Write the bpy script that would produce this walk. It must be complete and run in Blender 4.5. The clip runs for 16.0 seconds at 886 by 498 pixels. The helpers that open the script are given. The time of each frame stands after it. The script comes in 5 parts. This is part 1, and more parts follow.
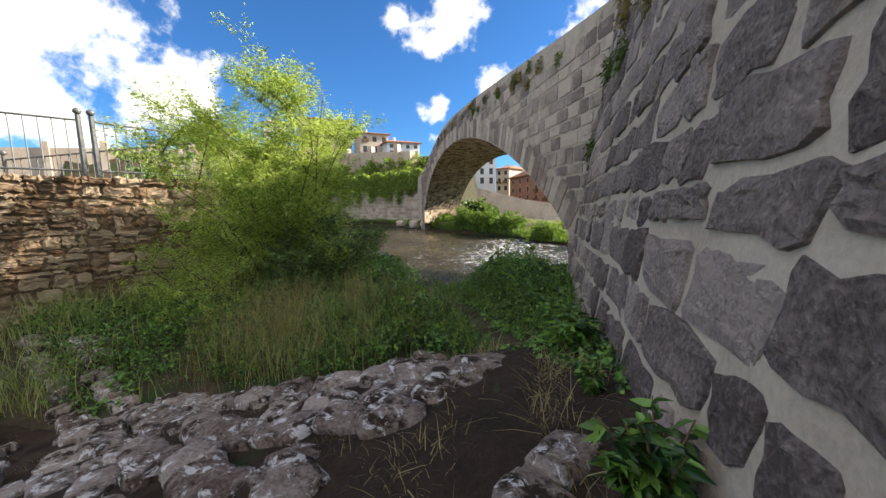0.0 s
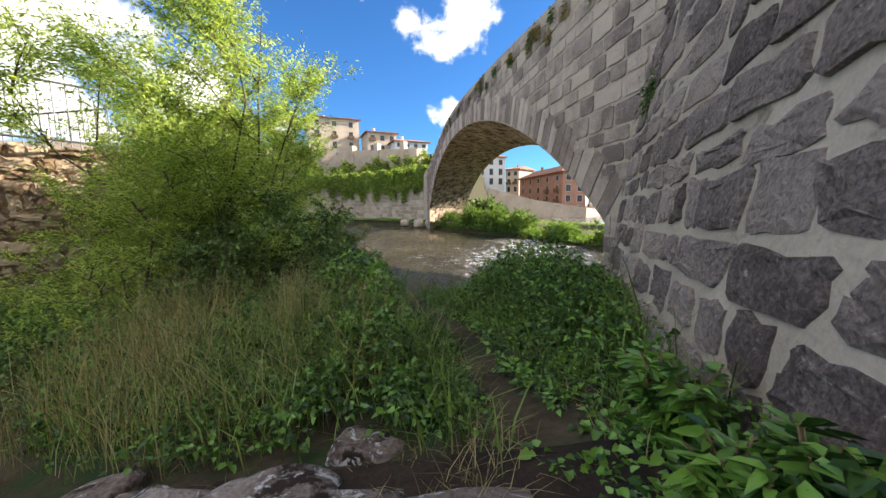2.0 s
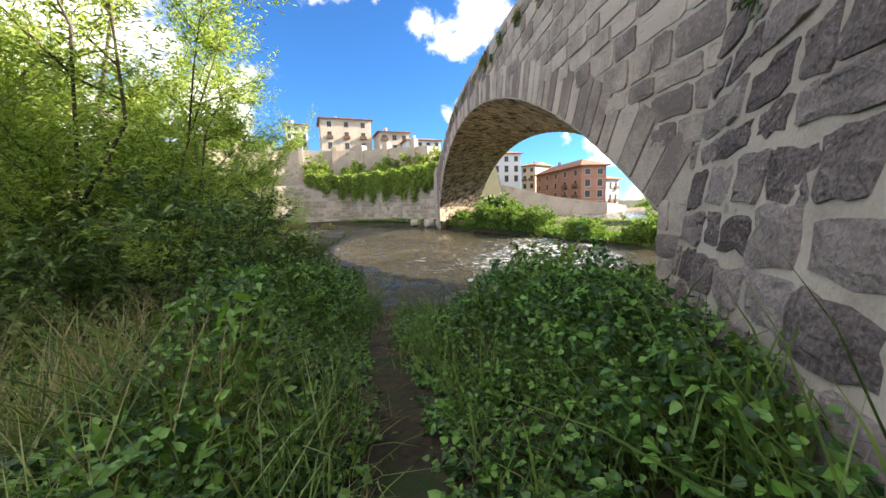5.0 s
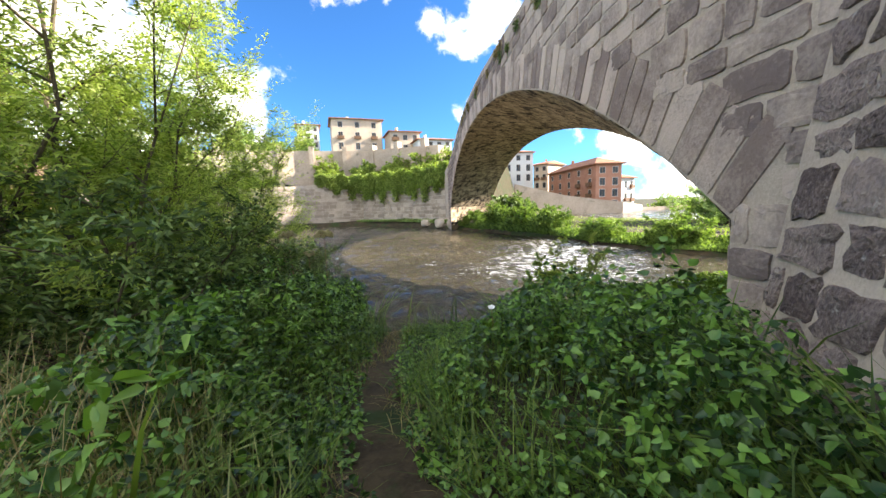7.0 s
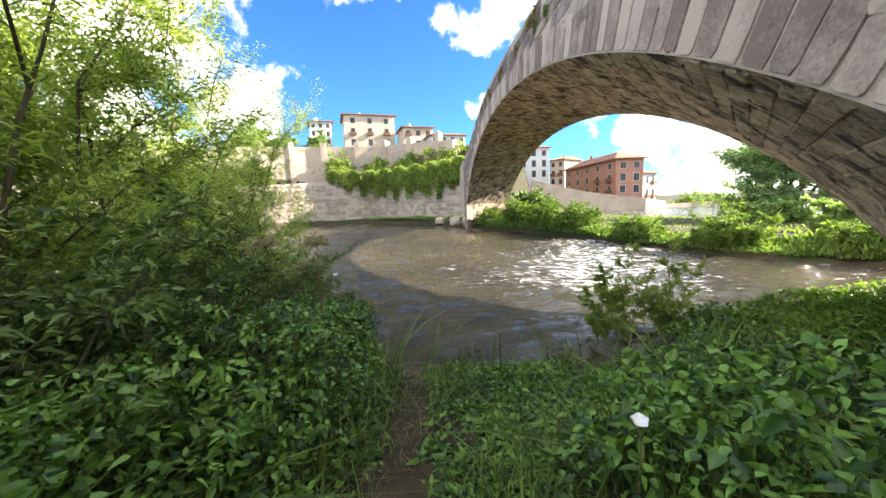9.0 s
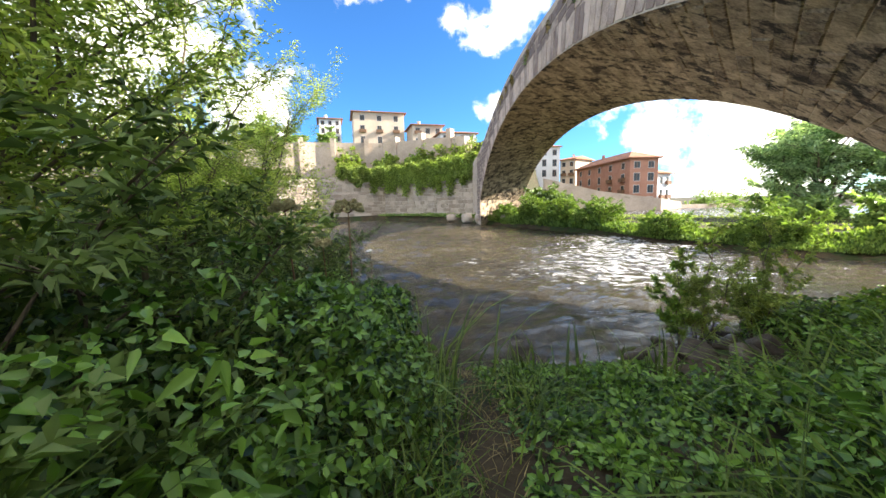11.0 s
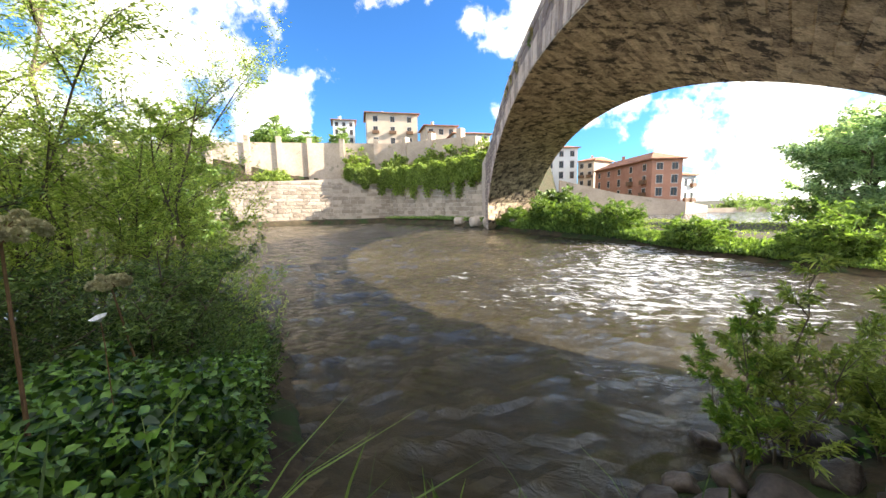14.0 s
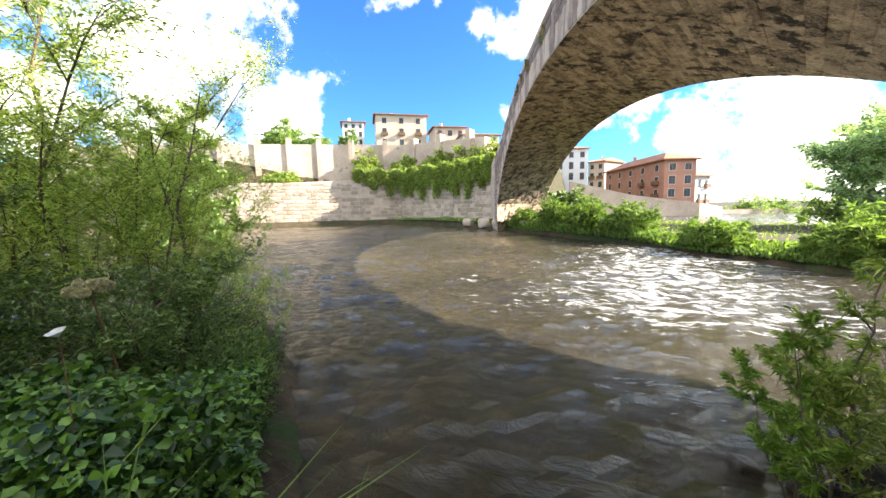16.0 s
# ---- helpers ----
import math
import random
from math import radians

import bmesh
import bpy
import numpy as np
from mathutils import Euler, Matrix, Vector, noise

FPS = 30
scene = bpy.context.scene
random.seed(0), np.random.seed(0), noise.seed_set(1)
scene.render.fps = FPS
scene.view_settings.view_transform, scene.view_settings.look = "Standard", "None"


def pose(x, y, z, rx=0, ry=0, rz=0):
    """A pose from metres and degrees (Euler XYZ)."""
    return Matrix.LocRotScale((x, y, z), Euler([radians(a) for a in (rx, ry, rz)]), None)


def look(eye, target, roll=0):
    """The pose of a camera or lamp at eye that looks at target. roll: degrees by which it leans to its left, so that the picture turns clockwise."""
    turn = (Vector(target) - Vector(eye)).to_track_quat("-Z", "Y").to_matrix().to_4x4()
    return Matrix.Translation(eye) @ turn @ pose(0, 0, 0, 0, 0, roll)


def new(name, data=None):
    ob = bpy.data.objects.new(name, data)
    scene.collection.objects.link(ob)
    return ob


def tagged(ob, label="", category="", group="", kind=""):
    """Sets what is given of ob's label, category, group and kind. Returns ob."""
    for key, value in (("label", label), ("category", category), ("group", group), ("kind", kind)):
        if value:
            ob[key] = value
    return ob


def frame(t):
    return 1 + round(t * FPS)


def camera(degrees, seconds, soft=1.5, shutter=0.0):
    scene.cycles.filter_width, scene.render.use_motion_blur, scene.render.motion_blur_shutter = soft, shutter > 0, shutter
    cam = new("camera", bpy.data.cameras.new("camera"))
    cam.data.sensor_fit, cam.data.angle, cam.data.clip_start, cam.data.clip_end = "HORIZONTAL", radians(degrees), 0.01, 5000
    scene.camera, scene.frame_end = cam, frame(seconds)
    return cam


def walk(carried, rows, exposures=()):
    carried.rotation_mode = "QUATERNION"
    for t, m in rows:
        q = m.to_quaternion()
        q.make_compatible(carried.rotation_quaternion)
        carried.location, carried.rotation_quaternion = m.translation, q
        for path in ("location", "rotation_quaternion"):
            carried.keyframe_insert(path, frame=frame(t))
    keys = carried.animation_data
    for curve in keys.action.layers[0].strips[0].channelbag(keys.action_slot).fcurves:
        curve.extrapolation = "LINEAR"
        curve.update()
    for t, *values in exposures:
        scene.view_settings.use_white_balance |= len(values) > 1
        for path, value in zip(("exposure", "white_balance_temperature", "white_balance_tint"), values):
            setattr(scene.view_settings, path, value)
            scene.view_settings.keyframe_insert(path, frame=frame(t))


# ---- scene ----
cam = camera(103.0, 16.0)
PATH = [
    (0, (1.169, -0.01, 2.328), (0.865, 1.95, 2.07), -1),
    (0.5, (1.157, 0.717, 2.221), (0.844, 2.676, 1.967), -0.6),
    (1, (1.115, 1.302, 2.096), (0.795, 3.261, 1.847), -0.1),
    (1.5, (1.112, 1.801, 1.943), (0.781, 3.758, 1.698), 0.4),
    (2, (1.131, 2.284, 1.868), (0.78, 4.238, 1.622), -0.4),
    (2.5, (1.217, 2.78, 1.822), (0.854, 4.732, 1.577), -0.2),
    (3, (1.327, 3.288, 1.759), (0.948, 5.237, 1.513), -0.5),
    (3.5, (1.433, 3.742, 1.7), (1.037, 5.688, 1.456), -0.8),
    (4, (1.432, 4.018, 1.688), (1.016, 5.959, 1.441), -1.3),
    (6.5, (1.125, 5.117, 1.716), (0.639, 7.041, 1.472), -1.8),
    (7, (1.107, 5.403, 1.761), (0.601, 7.323, 1.515), -2),
    (7.5, (0.89, 6.309, 1.827), (0.366, 8.223, 1.576), -2.4),
    (8, (0.677, 6.75, 1.872), (0.134, 8.658, 1.616), -2.4),
    (8.5, (0.482, 6.937, 1.824), (-0.076, 8.84, 1.566), -2.3),
    (9, (0.313, 7.086, 1.751), (-0.259, 8.985, 1.491), -2.1),
    (11.5, (-0.56, 8.14, 1.313), (-1.177, 10.025, 1.056), -1.2),
    (12, (-0.536, 8.624, 1.315), (-1.168, 10.504, 1.06), -1),
    (12.5, (-0.497, 9.026, 1.435), (-1.146, 10.9, 1.182), -1.1),
    (13, (-0.411, 9.476, 1.448), (-1.075, 11.346, 1.197), -1.1),
    (13.5, (-0.274, 9.842, 1.411), (-0.952, 11.708, 1.162), -1.1),
    (14, (-0.133, 10.071, 1.393), (-0.825, 11.931, 1.147), -1.1),
    (14.5, (-0.137, 10.148, 1.423), (-0.842, 12.004, 1.18), -1.2),
    (15, (-0.173, 10.231, 1.447), (-0.89, 12.083, 1.208), -1.2),
    (15.5, (-0.169, 10.288, 1.406), (-0.897, 12.135, 1.169), -1.3),
    (16, (-0.246, 10.332, 1.373), (-0.983, 12.176, 1.136), -1.1),
]
walk(cam, [(t, look(eye, target, roll)) for t, eye, target, roll in PATH],
     [(0, 1.05), (2, 1.3), (3.5, 1.45), (7, 1.75), (9, 1.9), (12.5, 1.65), (14.5, 1.8), (16, 1.95)])

# ---------------------------------------------------------------- sky, sun
SUN = Vector((1.83, 0.80, 1.04)).normalized()
sun = new("sun", bpy.data.lights.new("sun", "SUN"))
sun.data.energy, sun.data.angle, sun.data.color = 6.2, radians(0.5), (1.0, 0.92, 0.79)
sun.matrix_world = look((0, 0, 40), Vector((0, 0, 40)) - SUN)

world = bpy.data.worlds.new("sky")
world.use_nodes = True
scene.world = world
wt = world.node_tree
wt.nodes.clear()


def wnode(kind, **kw):
    nd = wt.nodes.new(kind)
    for k, v in kw.items():
        if k == "op":
            nd.operation = v
        else:
            nd.inputs[k].default_value = v
    return nd


sky = wt.nodes.new("ShaderNodeTexSky")
sky.sky_type, sky.sun_disc = "NISHITA", False
sky.sun_elevation, sky.sun_rotation = math.asin(SUN.z), math.atan2(SUN.x, SUN.y)
sky.air_density, sky.dust_density, sky.ozone_density = 1.0, 0.3, 2.5
geo_dir = wt.nodes.new("ShaderNodeTexCoord")
warp = wt.nodes.new("ShaderNodeTexNoise")
warp.inputs["Scale"].default_value, warp.inputs["Detail"].default_value = 8.0, 9.0
warp.inputs["Roughness"].default_value = 0.6
wt.links.new(geo_dir.outputs["Generated"], warp.inputs["Vector"])
# cumulus clouds: heading in degrees from north (y), elevation, angular radius; last row unseen, added to lift and
# whiten the fill light
CLOUDS = [(-58, 17, 15), (-52, 29, 10), (-44, 14, 7), (-28.5, 30, 6.5), (-15.5, 26, 2.6),
          (-7, 28, 7), (4, 14, 7), (-72, 12, 9), (38, 8, 34), (23, 5, 19), (46, 20, 24), (70, 25, 18), (-9, 15, 3.0),
          (0, 88, 26), (110, 45, 30), (165, 40, 36), (-120, 40, 32), (-90, 60, 16), (60, 60, 18), (-170, 15, 25), (130, 12, 22), (-100, 14, 16)]
last = None
for az, el, rad in CLOUDS:
    a, e = radians(az), radians(el)
    v = wt.nodes.new("ShaderNodeVectorMath")
    v.operation = "DISTANCE"
    wt.links.new(geo_dir.outputs["Generated"], v.inputs[0])
    v.inputs[1].default_value = (math.sin(a) * math.cos(e), math.cos(a) * math.cos(e), math.sin(e))
    m = wnode("ShaderNodeMath", op="MULTIPLY_ADD")
    wt.links.new(v.outputs["Value"], m.inputs[0])
    m.inputs[1].default_value, m.inputs[2].default_value = -1.0 / radians(rad), 1.0
    if last is None:
        last = m
    else:
        mx = wnode("ShaderNodeMath", op="MAXIMUM")
        wt.links.new(last.outputs[0], mx.inputs[0])
        wt.links.new(m.outputs[0], mx.inputs[1])
        last = mx
low = wnode("ShaderNodeMath", op="MAXIMUM")
wt.links.new(last.outputs[0], low.inputs[0])
low.inputs[1].default_value = -1.2
nz = wnode("ShaderNodeMath", op="MULTIPLY_ADD")
wt.links.new(warp.outputs["Fac"], nz.inputs[0])
nz.inputs[1].default_value, nz.inputs[2].default_value = 3.6, -1.85
add = wnode("ShaderNodeMath", op="ADD")
wt.links.new(low.outputs[0], add.inputs[0])
wt.links.new(nz.outputs[0], add.inputs[1])
mask = wt.nodes.new("ShaderNodeMapRange")
mask.inputs["From Min"].default_value, mask.inputs["From Max"].default_value = 0.10, 0.75
mask.interpolation_type = "SMOOTHSTEP"
wt.links.new(add.outputs[0], mask.inputs["Value"])
skym = wt.nodes.new("ShaderNodeMix")
skym.data_type = "RGBA"
tint = wt.nodes.new("ShaderNodeMix")
tint.data_type, tint.blend_type = "RGBA", "MULTIPLY"
tint.inputs[0].default_value = 1.0
tint.inputs[7].default_value = (0.50, 1.02, 1.58, 1)
wt.links.new(sky.outputs["Color"], tint.inputs[6])
wt.links.new(mask.outputs["Result"], skym.inputs[0])
wt.links.new(tint.outputs[2], skym.inputs[6])
skym.inputs[7].default_value = (15.8, 15.2, 14.0, 1)
bgd = wt.nodes.new("ShaderNodeBackground")
bgd.inputs["Strength"].default_value = 0.058
wt.links.new(skym.outputs[2], bgd.inputs["Color"])
wout = wt.nodes.new("ShaderNodeOutputWorld")
wt.links.new(bgd.outputs[0], wout.inputs["Surface"])


# ---------------------------------------------------------------- materials
def surf(name, dark, light, scale=2.0, rough=0.85, bump=0.3, fine=30.0, rand=0.0, island=0.0, spots=None, metal=0.0,
         spot_scale=3.0, spot_at=0.62, crust=None, crust_at=0.6, stretch=(1, 1, 1), trans=0.0, dist=0.02, spec=0.3, fw=0.45):
    """Procedural surface: two noises in world metres, optional blotches, variation from piece to piece, relief."""
    m = bpy.data.materials.new(name)
    m.use_nodes = True
    t = m.node_tree
    N, L = t.nodes, t.links
    p = N["Principled BSDF"]
    p.inputs["Roughness"].default_value, p.inputs["Metallic"].default_value = rough, metal
    p.inputs["Specular IOR Level"].default_value = spec
    g = N.new("ShaderNodeNewGeometry")
    mp = N.new("ShaderNodeMapping")
    mp.inputs["Scale"].default_value = stretch
    L.new(g.outputs["Position"], mp.inputs["Vector"])
    n1, n2 = N.new("ShaderNodeTexNoise"), N.new("ShaderNodeTexNoise")
    for n, s, d in ((n1, scale, 7.0), (n2, fine, 8.0)):
        n.inputs["Scale"].default_value, n.inputs["Detail"].default_value, n.inputs["Roughness"].default_value = s, d, 0.62
        L.new(mp.outputs["Vector"], n.inputs["Vector"])
    mixf = N.new("ShaderNodeMath")
    mixf.operation = "MULTIPLY_ADD"
    L.new(n2.outputs["Fac"], mixf.inputs[0])
    mixf.inputs[1].default_value = fw
    ad = N.new("ShaderNodeMath")
    ad.operation = "MULTIPLY"
    L.new(n1.outputs["Fac"], ad.inputs[0])
    ad.inputs[1].default_value = 1.2 - fw
    L.new(ad.outputs[0], mixf.inputs[2])
    ramp = N.new("ShaderNodeMapRange")
    ramp.inputs["From Min"].default_value, ramp.inputs["From Max"].default_value = 0.42, 0.78
    src = mixf.outputs[0]
    for amount, node, sock in ((rand, "ShaderNodeObjectInfo", "Random"), (island, None, "Random Per Island")):
        if amount:
            o = g if node is None else N.new(node)
            k = N.new("ShaderNodeMath")
            k.operation = "MULTIPLY_ADD"
            L.new(o.outputs[sock], k.inputs[0])
            k.inputs[1].default_value = amount
            off = N.new("ShaderNodeMath")
            off.operation = "SUBTRACT"
            L.new(src, off.inputs[0])
            off.inputs[1].default_value = amount * 0.5
            L.new(off.outputs[0], k.inputs[2])
            src = k.outputs[0]
    L.new(src, ramp.inputs["Value"])
    c = N.new("ShaderNodeMix")
    c.data_type = "RGBA"
    c.inputs[6].default_value, c.inputs[7].default_value = (*dark, 1), (*light, 1)
    L.new(ramp.outputs["Result"], c.inputs[0])
    col = c.outputs[2]
    if spots:
        n3 = N.new("ShaderNodeTexNoise")
        n3.inputs["Scale"].default_value, n3.inputs["Detail"].default_value, n3.inputs["Roughness"].default_value = spot_scale, 8.0, 0.7
        L.new(mp.outputs["Vector"], n3.inputs["Vector"])
        r3 = N.new("ShaderNodeMapRange")
        r3.inputs["From Min"].default_value, r3.inputs["From Max"].default_value = spot_at, spot_at + 0.07
        L.new(n3.outputs["Fac"], r3.inputs["Value"])
        c2 = N.new("ShaderNodeMix")
        c2.data_type = "RGBA"
        L.new(r3.outputs["Result"], c2.inputs[0])
        L.new(col, c2.inputs[6])
        c2.inputs[7].default_value = (*spots, 1)
        col = c2.outputs[2]
    if crust:
        n4 = N.new("ShaderNodeTexNoise")
        n4.inputs["Scale"].default_value, n4.inputs["Detail"].default_value, n4.inputs["Roughness"].default_value = 7.0, 9.0, 0.75
        n4.inputs["Distortion"].default_value = 0.6
        L.new(mp.outputs["Vector"], n4.inputs["Vector"])
        r4 = N.new("ShaderNodeMapRange")
        r4.inputs["From Min"].default_value, r4.inputs["From Max"].default_value = crust_at, crust_at + 0.04
        L.new(n4.outputs["Fac"], r4.inputs["Value"])
        c4 = N.new("ShaderNodeMix")
        c4.data_type = "RGBA"
        L.new(r4.outputs["Result"], c4.inputs[0])
        L.new(col, c4.inputs[6])
        c4.inputs[7].default_value = (*crust, 1)
        col = c4.outputs[2]
    L.new(col, p.inputs["Base Color"])
    if bump:
        b = N.new("ShaderNodeBump")
        b.inputs["Strength"].default_value, b.inputs["Distance"].default_value = bump, dist
        L.new(mixf.outputs[0], b.inputs["Height"])
        L.new(b.outputs["Normal"], p.inputs["Normal"])
    if trans:
        tr = N.new("ShaderNodeBsdfTranslucent")
        ms = N.new("ShaderNodeMixShader")
        ms.inputs["Fac"].default_value = trans
        br = N.new("ShaderNodeMix")
        br.data_type, br.blend_type = "RGBA", "MULTIPLY"
        br.inputs[0].default_value = 1.0
        br.inputs[7].default_value = (1.5, 1.6, 0.7, 1)
        L.new(col, br.inputs[6])
        L.new(br.outputs[2], tr.inputs["Color"])
        L.new(p.outputs[0], ms.inputs[1])
        L.new(tr.outputs[0], ms.inputs[2])
        L.new(ms.outputs[0], N["Material Output"].inputs["Surface"])
    return m


ASHLAR = surf("grey_ashlar", (0.145, 0.105, 0.094), (0.51, 0.40, 0.345), 2.6, 0.9, 1.0, 34, rand=0.34, spots=(0.56, 0.50, 0.43), spot_scale=9, spot_at=0.62, crust=(0.50, 0.46, 0.42), crust_at=0.66, dist=0.08, fw=0.7)
VOUSSOIR = surf("arch_stone", (0.25, 0.185, 0.155), (0.60, 0.475, 0.385), 2.2, 0.9, 0.8, 26, rand=0.42, spots=(0.16, 0.115, 0.09), spot_scale=5, spot_at=0.62, dist=0.04)
SPANDREL = surf("spandrel_stone", (0.20, 0.15, 0.13), (0.56, 0.445, 0.36), 2.0, 0.92, 0.8, 24, rand=0.4, island=0.4, spots=(0.13, 0.10, 0.06), spot_scale=1.6, spot_at=0.66)
MORTAR = surf("lime_mortar", (0.37, 0.295, 0.23), (0.62, 0.51, 0.40), 1.6, 0.95, 0.9, 35, spots=(0.20, 0.17, 0.13), spot_scale=1.4, spot_at=0.63)
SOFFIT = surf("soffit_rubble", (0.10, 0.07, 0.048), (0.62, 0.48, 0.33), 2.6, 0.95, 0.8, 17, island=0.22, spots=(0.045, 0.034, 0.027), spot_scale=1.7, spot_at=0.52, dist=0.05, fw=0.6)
SOIL = surf("dark_soil", (0.014, 0.009, 0.006), (0.06, 0.038, 0.024), 2.2, 1.0, 1.0, 22, spots=(0.03, 0.034, 0.012), spot_scale=1.3, spot_at=0.6, dist=0.06)
LICHEN = surf("lichened_boulder", (0.11, 0.07, 0.055), (0.42, 0.345, 0.30), 5.5, 0.95, 1.0, 30, rand=0.25, spots=(0.04, 0.025, 0.016), spot_scale=3.4, spot_at=0.51, crust=(0.66, 0.63, 0.60), crust_at=0.55, dist=0.05, fw=0.6)
RUBBLE = surf("brown_rubble", (0.17, 0.105, 0.06), (0.44, 0.33, 0.22), 2.0, 0.95, 0.8, 20, rand=0.5, dist=0.03)
WALLPALE = surf("weathered_render", (0.38, 0.295, 0.225), (0.60, 0.49, 0.39), 0.35, 0.95, 0.4, 4, spots=(0.26, 0.23, 0.17), spot_scale=0.5, spot_at=0.6)
PALESTONE = surf("pale_quay_stone", (0.34, 0.27, 0.205), (0.58, 0.48, 0.38), 0.8, 0.95, 0.4, 6, rand=0.35, island=0.4)
IRON = surf("grey_painted_iron", (0.10, 0.10, 0.10), (0.22, 0.22, 0.21), 6, 0.5, 0.1, 60, metal=0.5)
BARK = surf("willow_bark", (0.06, 0.045, 0.03), (0.20, 0.16, 0.11), 6, 0.95, 0.8, 50, stretch=(1, 1, 0.3))
WILLOW = surf("willow_leaf", (0.17, 0.235, 0.05), (0.50, 0.56, 0.19), 0.7, 0.45, 0.0, 5, island=0.5, trans=0.5)
LEAF = surf("bramble_leaf", (0.022, 0.062, 0.009), (0.19, 0.345, 0.055), 0.8, 0.4, 0.0, 5, island=0.6, trans=0.16, spec=0.5)
NETTLE = surf("nettle_leaf", (0.06, 0.135, 0.018), (0.25, 0.42, 0.075), 0.8, 0.45, 0.0, 5, island=0.5, trans=0.25, spec=0.5)
LEAF2 = surf("dark_shrub_leaf", (0.05, 0.088, 0.02), (0.23, 0.32, 0.10), 0.8, 0.5, 0.0, 5, island=0.5, trans=0.2)
POPLAR = surf("poplar_leaf", (0.13, 0.21, 0.10), (0.42, 0.53, 0.34), 0.3, 0.5, 0.0, 1.5, island=0.5, trans=0.5)
# yellow-green leaf, its sunlight put into the colour where the bridge blocks the sun
LIME = surf("sun_tinted_leaf", (0.10, 0.20, 0.02), (0.25, 0.36, 0.06), 0.8, 0.5, 0.0, 5, island=0.5, trans=0.35)
GRASS = surf("green_grass", (0.05, 0.09, 0.014), (0.19, 0.265, 0.055), 1.0, 0.5, 0.0, 5, island=0.5, trans=0.3)
STRAW = surf("dry_grass", (0.20, 0.15, 0.065), (0.46, 0.37, 0.19), 1.0, 0.7, 0.0, 5, island=0.5, trans=0.25)
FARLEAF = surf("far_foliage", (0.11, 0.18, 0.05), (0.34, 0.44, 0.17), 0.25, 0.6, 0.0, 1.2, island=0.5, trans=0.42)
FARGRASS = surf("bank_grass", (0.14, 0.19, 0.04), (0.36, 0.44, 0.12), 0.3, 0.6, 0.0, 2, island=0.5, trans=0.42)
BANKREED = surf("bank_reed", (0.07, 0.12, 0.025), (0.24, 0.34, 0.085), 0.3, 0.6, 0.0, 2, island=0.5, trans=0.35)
SEEDHEAD = surf("umbel_seedhead", (0.46, 0.43, 0.23), (0.72, 0.67, 0.43), 6, 0.9, 0.0, 40, island=0.4)
PALEWEED = surf("pale_weed", (0.15, 0.185, 0.055), (0.43, 0.45, 0.19), 0.9, 0.6, 0.0, 5, island=0.5, trans=0.3)
WETSTONE = surf("wet_river_stone", (0.03, 0.024, 0.019), (0.13, 0.105, 0.085), 5, 0.45, 0.8, 30, rand=0.3, dist=0.03)
PETAL = surf("white_petal", (0.72, 0.72, 0.72), (0.85, 0.85, 0.85), 4, 0.7, 0.0, 40)
STEM = surf("reddish_stem", (0.16, 0.09, 0.05), (0.32, 0.20, 0.11), 5, 0.8, 0.2, 40)
CREAM = surf("cream_render", (0.56, 0.44, 0.33), (0.70, 0.58, 0.45), 0.3, 0.9, 0.2, 3)
WHITE = surf("white_render", (0.70, 0.69, 0.66), (0.82, 0.81, 0.79), 0.3, 0.9, 0.2, 3)
BRICK = surf("red_brick_render", (0.36, 0.17, 0.11), (0.52, 0.27, 0.18), 0.4, 0.9, 0.3, 5)
ROOF = surf("clay_roof_tile", (0.25, 0.11, 0.06), (0.45, 0.23, 0.14), 1.0, 0.9, 0.4, 6)
GLASS = surf("dark_window_glass", (0.03, 0.035, 0.04), (0.07, 0.08, 0.09), 1, 0.15, 0.0, 5)
TIMBER = surf("brown_timber", (0.13, 0.07, 0.04), (0.24, 0.14, 0.08), 2, 0.7, 0.2, 20)
FRAME = surf("pale_window_frame", (0.5, 0.45, 0.4), (0.65, 0.6, 0.55), 2, 0.7, 0.0, 20)
GROUND = surf("bank_earth", (0.022, 0.016, 0.009), (0.10, 0.075, 0.042), 1.5, 1.0, 0.8, 16, spots=(0.03, 0.05, 0.014), spot_scale=0.6, spot_at=0.5, dist=0.05)

# river: brown-green water, mirror-like, with foam on the riffles
WATER = bpy.data.materials.new("river_water")
WATER.use_nodes = True
_t = WATER.node_tree
_N, _L = _t.nodes, _t.links
_p = _N["Principled BSDF"]
_p.inputs["Roughness"].default_value = 0.07
_p.inputs["IOR"].default_value = 1.33
_g = _N.new("ShaderNodeNewGeometry")
_m = _N.new("ShaderNodeMapping")
_m.inputs["Rotation"].default_value = (0, 0, radians(32))
_m.inputs["Scale"].default_value = (0.8, 1.9, 1)
_L.new(_g.outputs["Position"], _m.inputs["Vector"])
_n1 = _N.new("ShaderNodeTexNoise")
_n1.inputs["Scale"].default_value, _n1.inputs["Detail"].default_value, _n1.inputs["Roughness"].default_value = 2.9, 10.0, 0.70
_n1.inputs["Distortion"].default_value = 0.5
_L.new(_m.outputs["Vector"], _n1.inputs["Vector"])
_n2 = _N.new("ShaderNodeTexNoise")
_n2.inputs["Scale"].default_value, _n2.inputs["Detail"].default_value = 0.16, 2.0
_L.new(_g.outputs["Position"], _n2.inputs["Vector"])
_fm = _N.new("ShaderNodeAttribute")
_fm.attribute_name = "riffle"
_fs = _N.new("ShaderNodeMath")
_fs.operation = "MULTIPLY_ADD"
_L.new(_fm.outputs["Fac"], _fs.inputs[0])
_fs.inputs[1].default_value = 0.25
_L.new(_n1.outputs["Fac"], _fs.inputs[2])
_fr = _N.new("ShaderNodeMapRange")
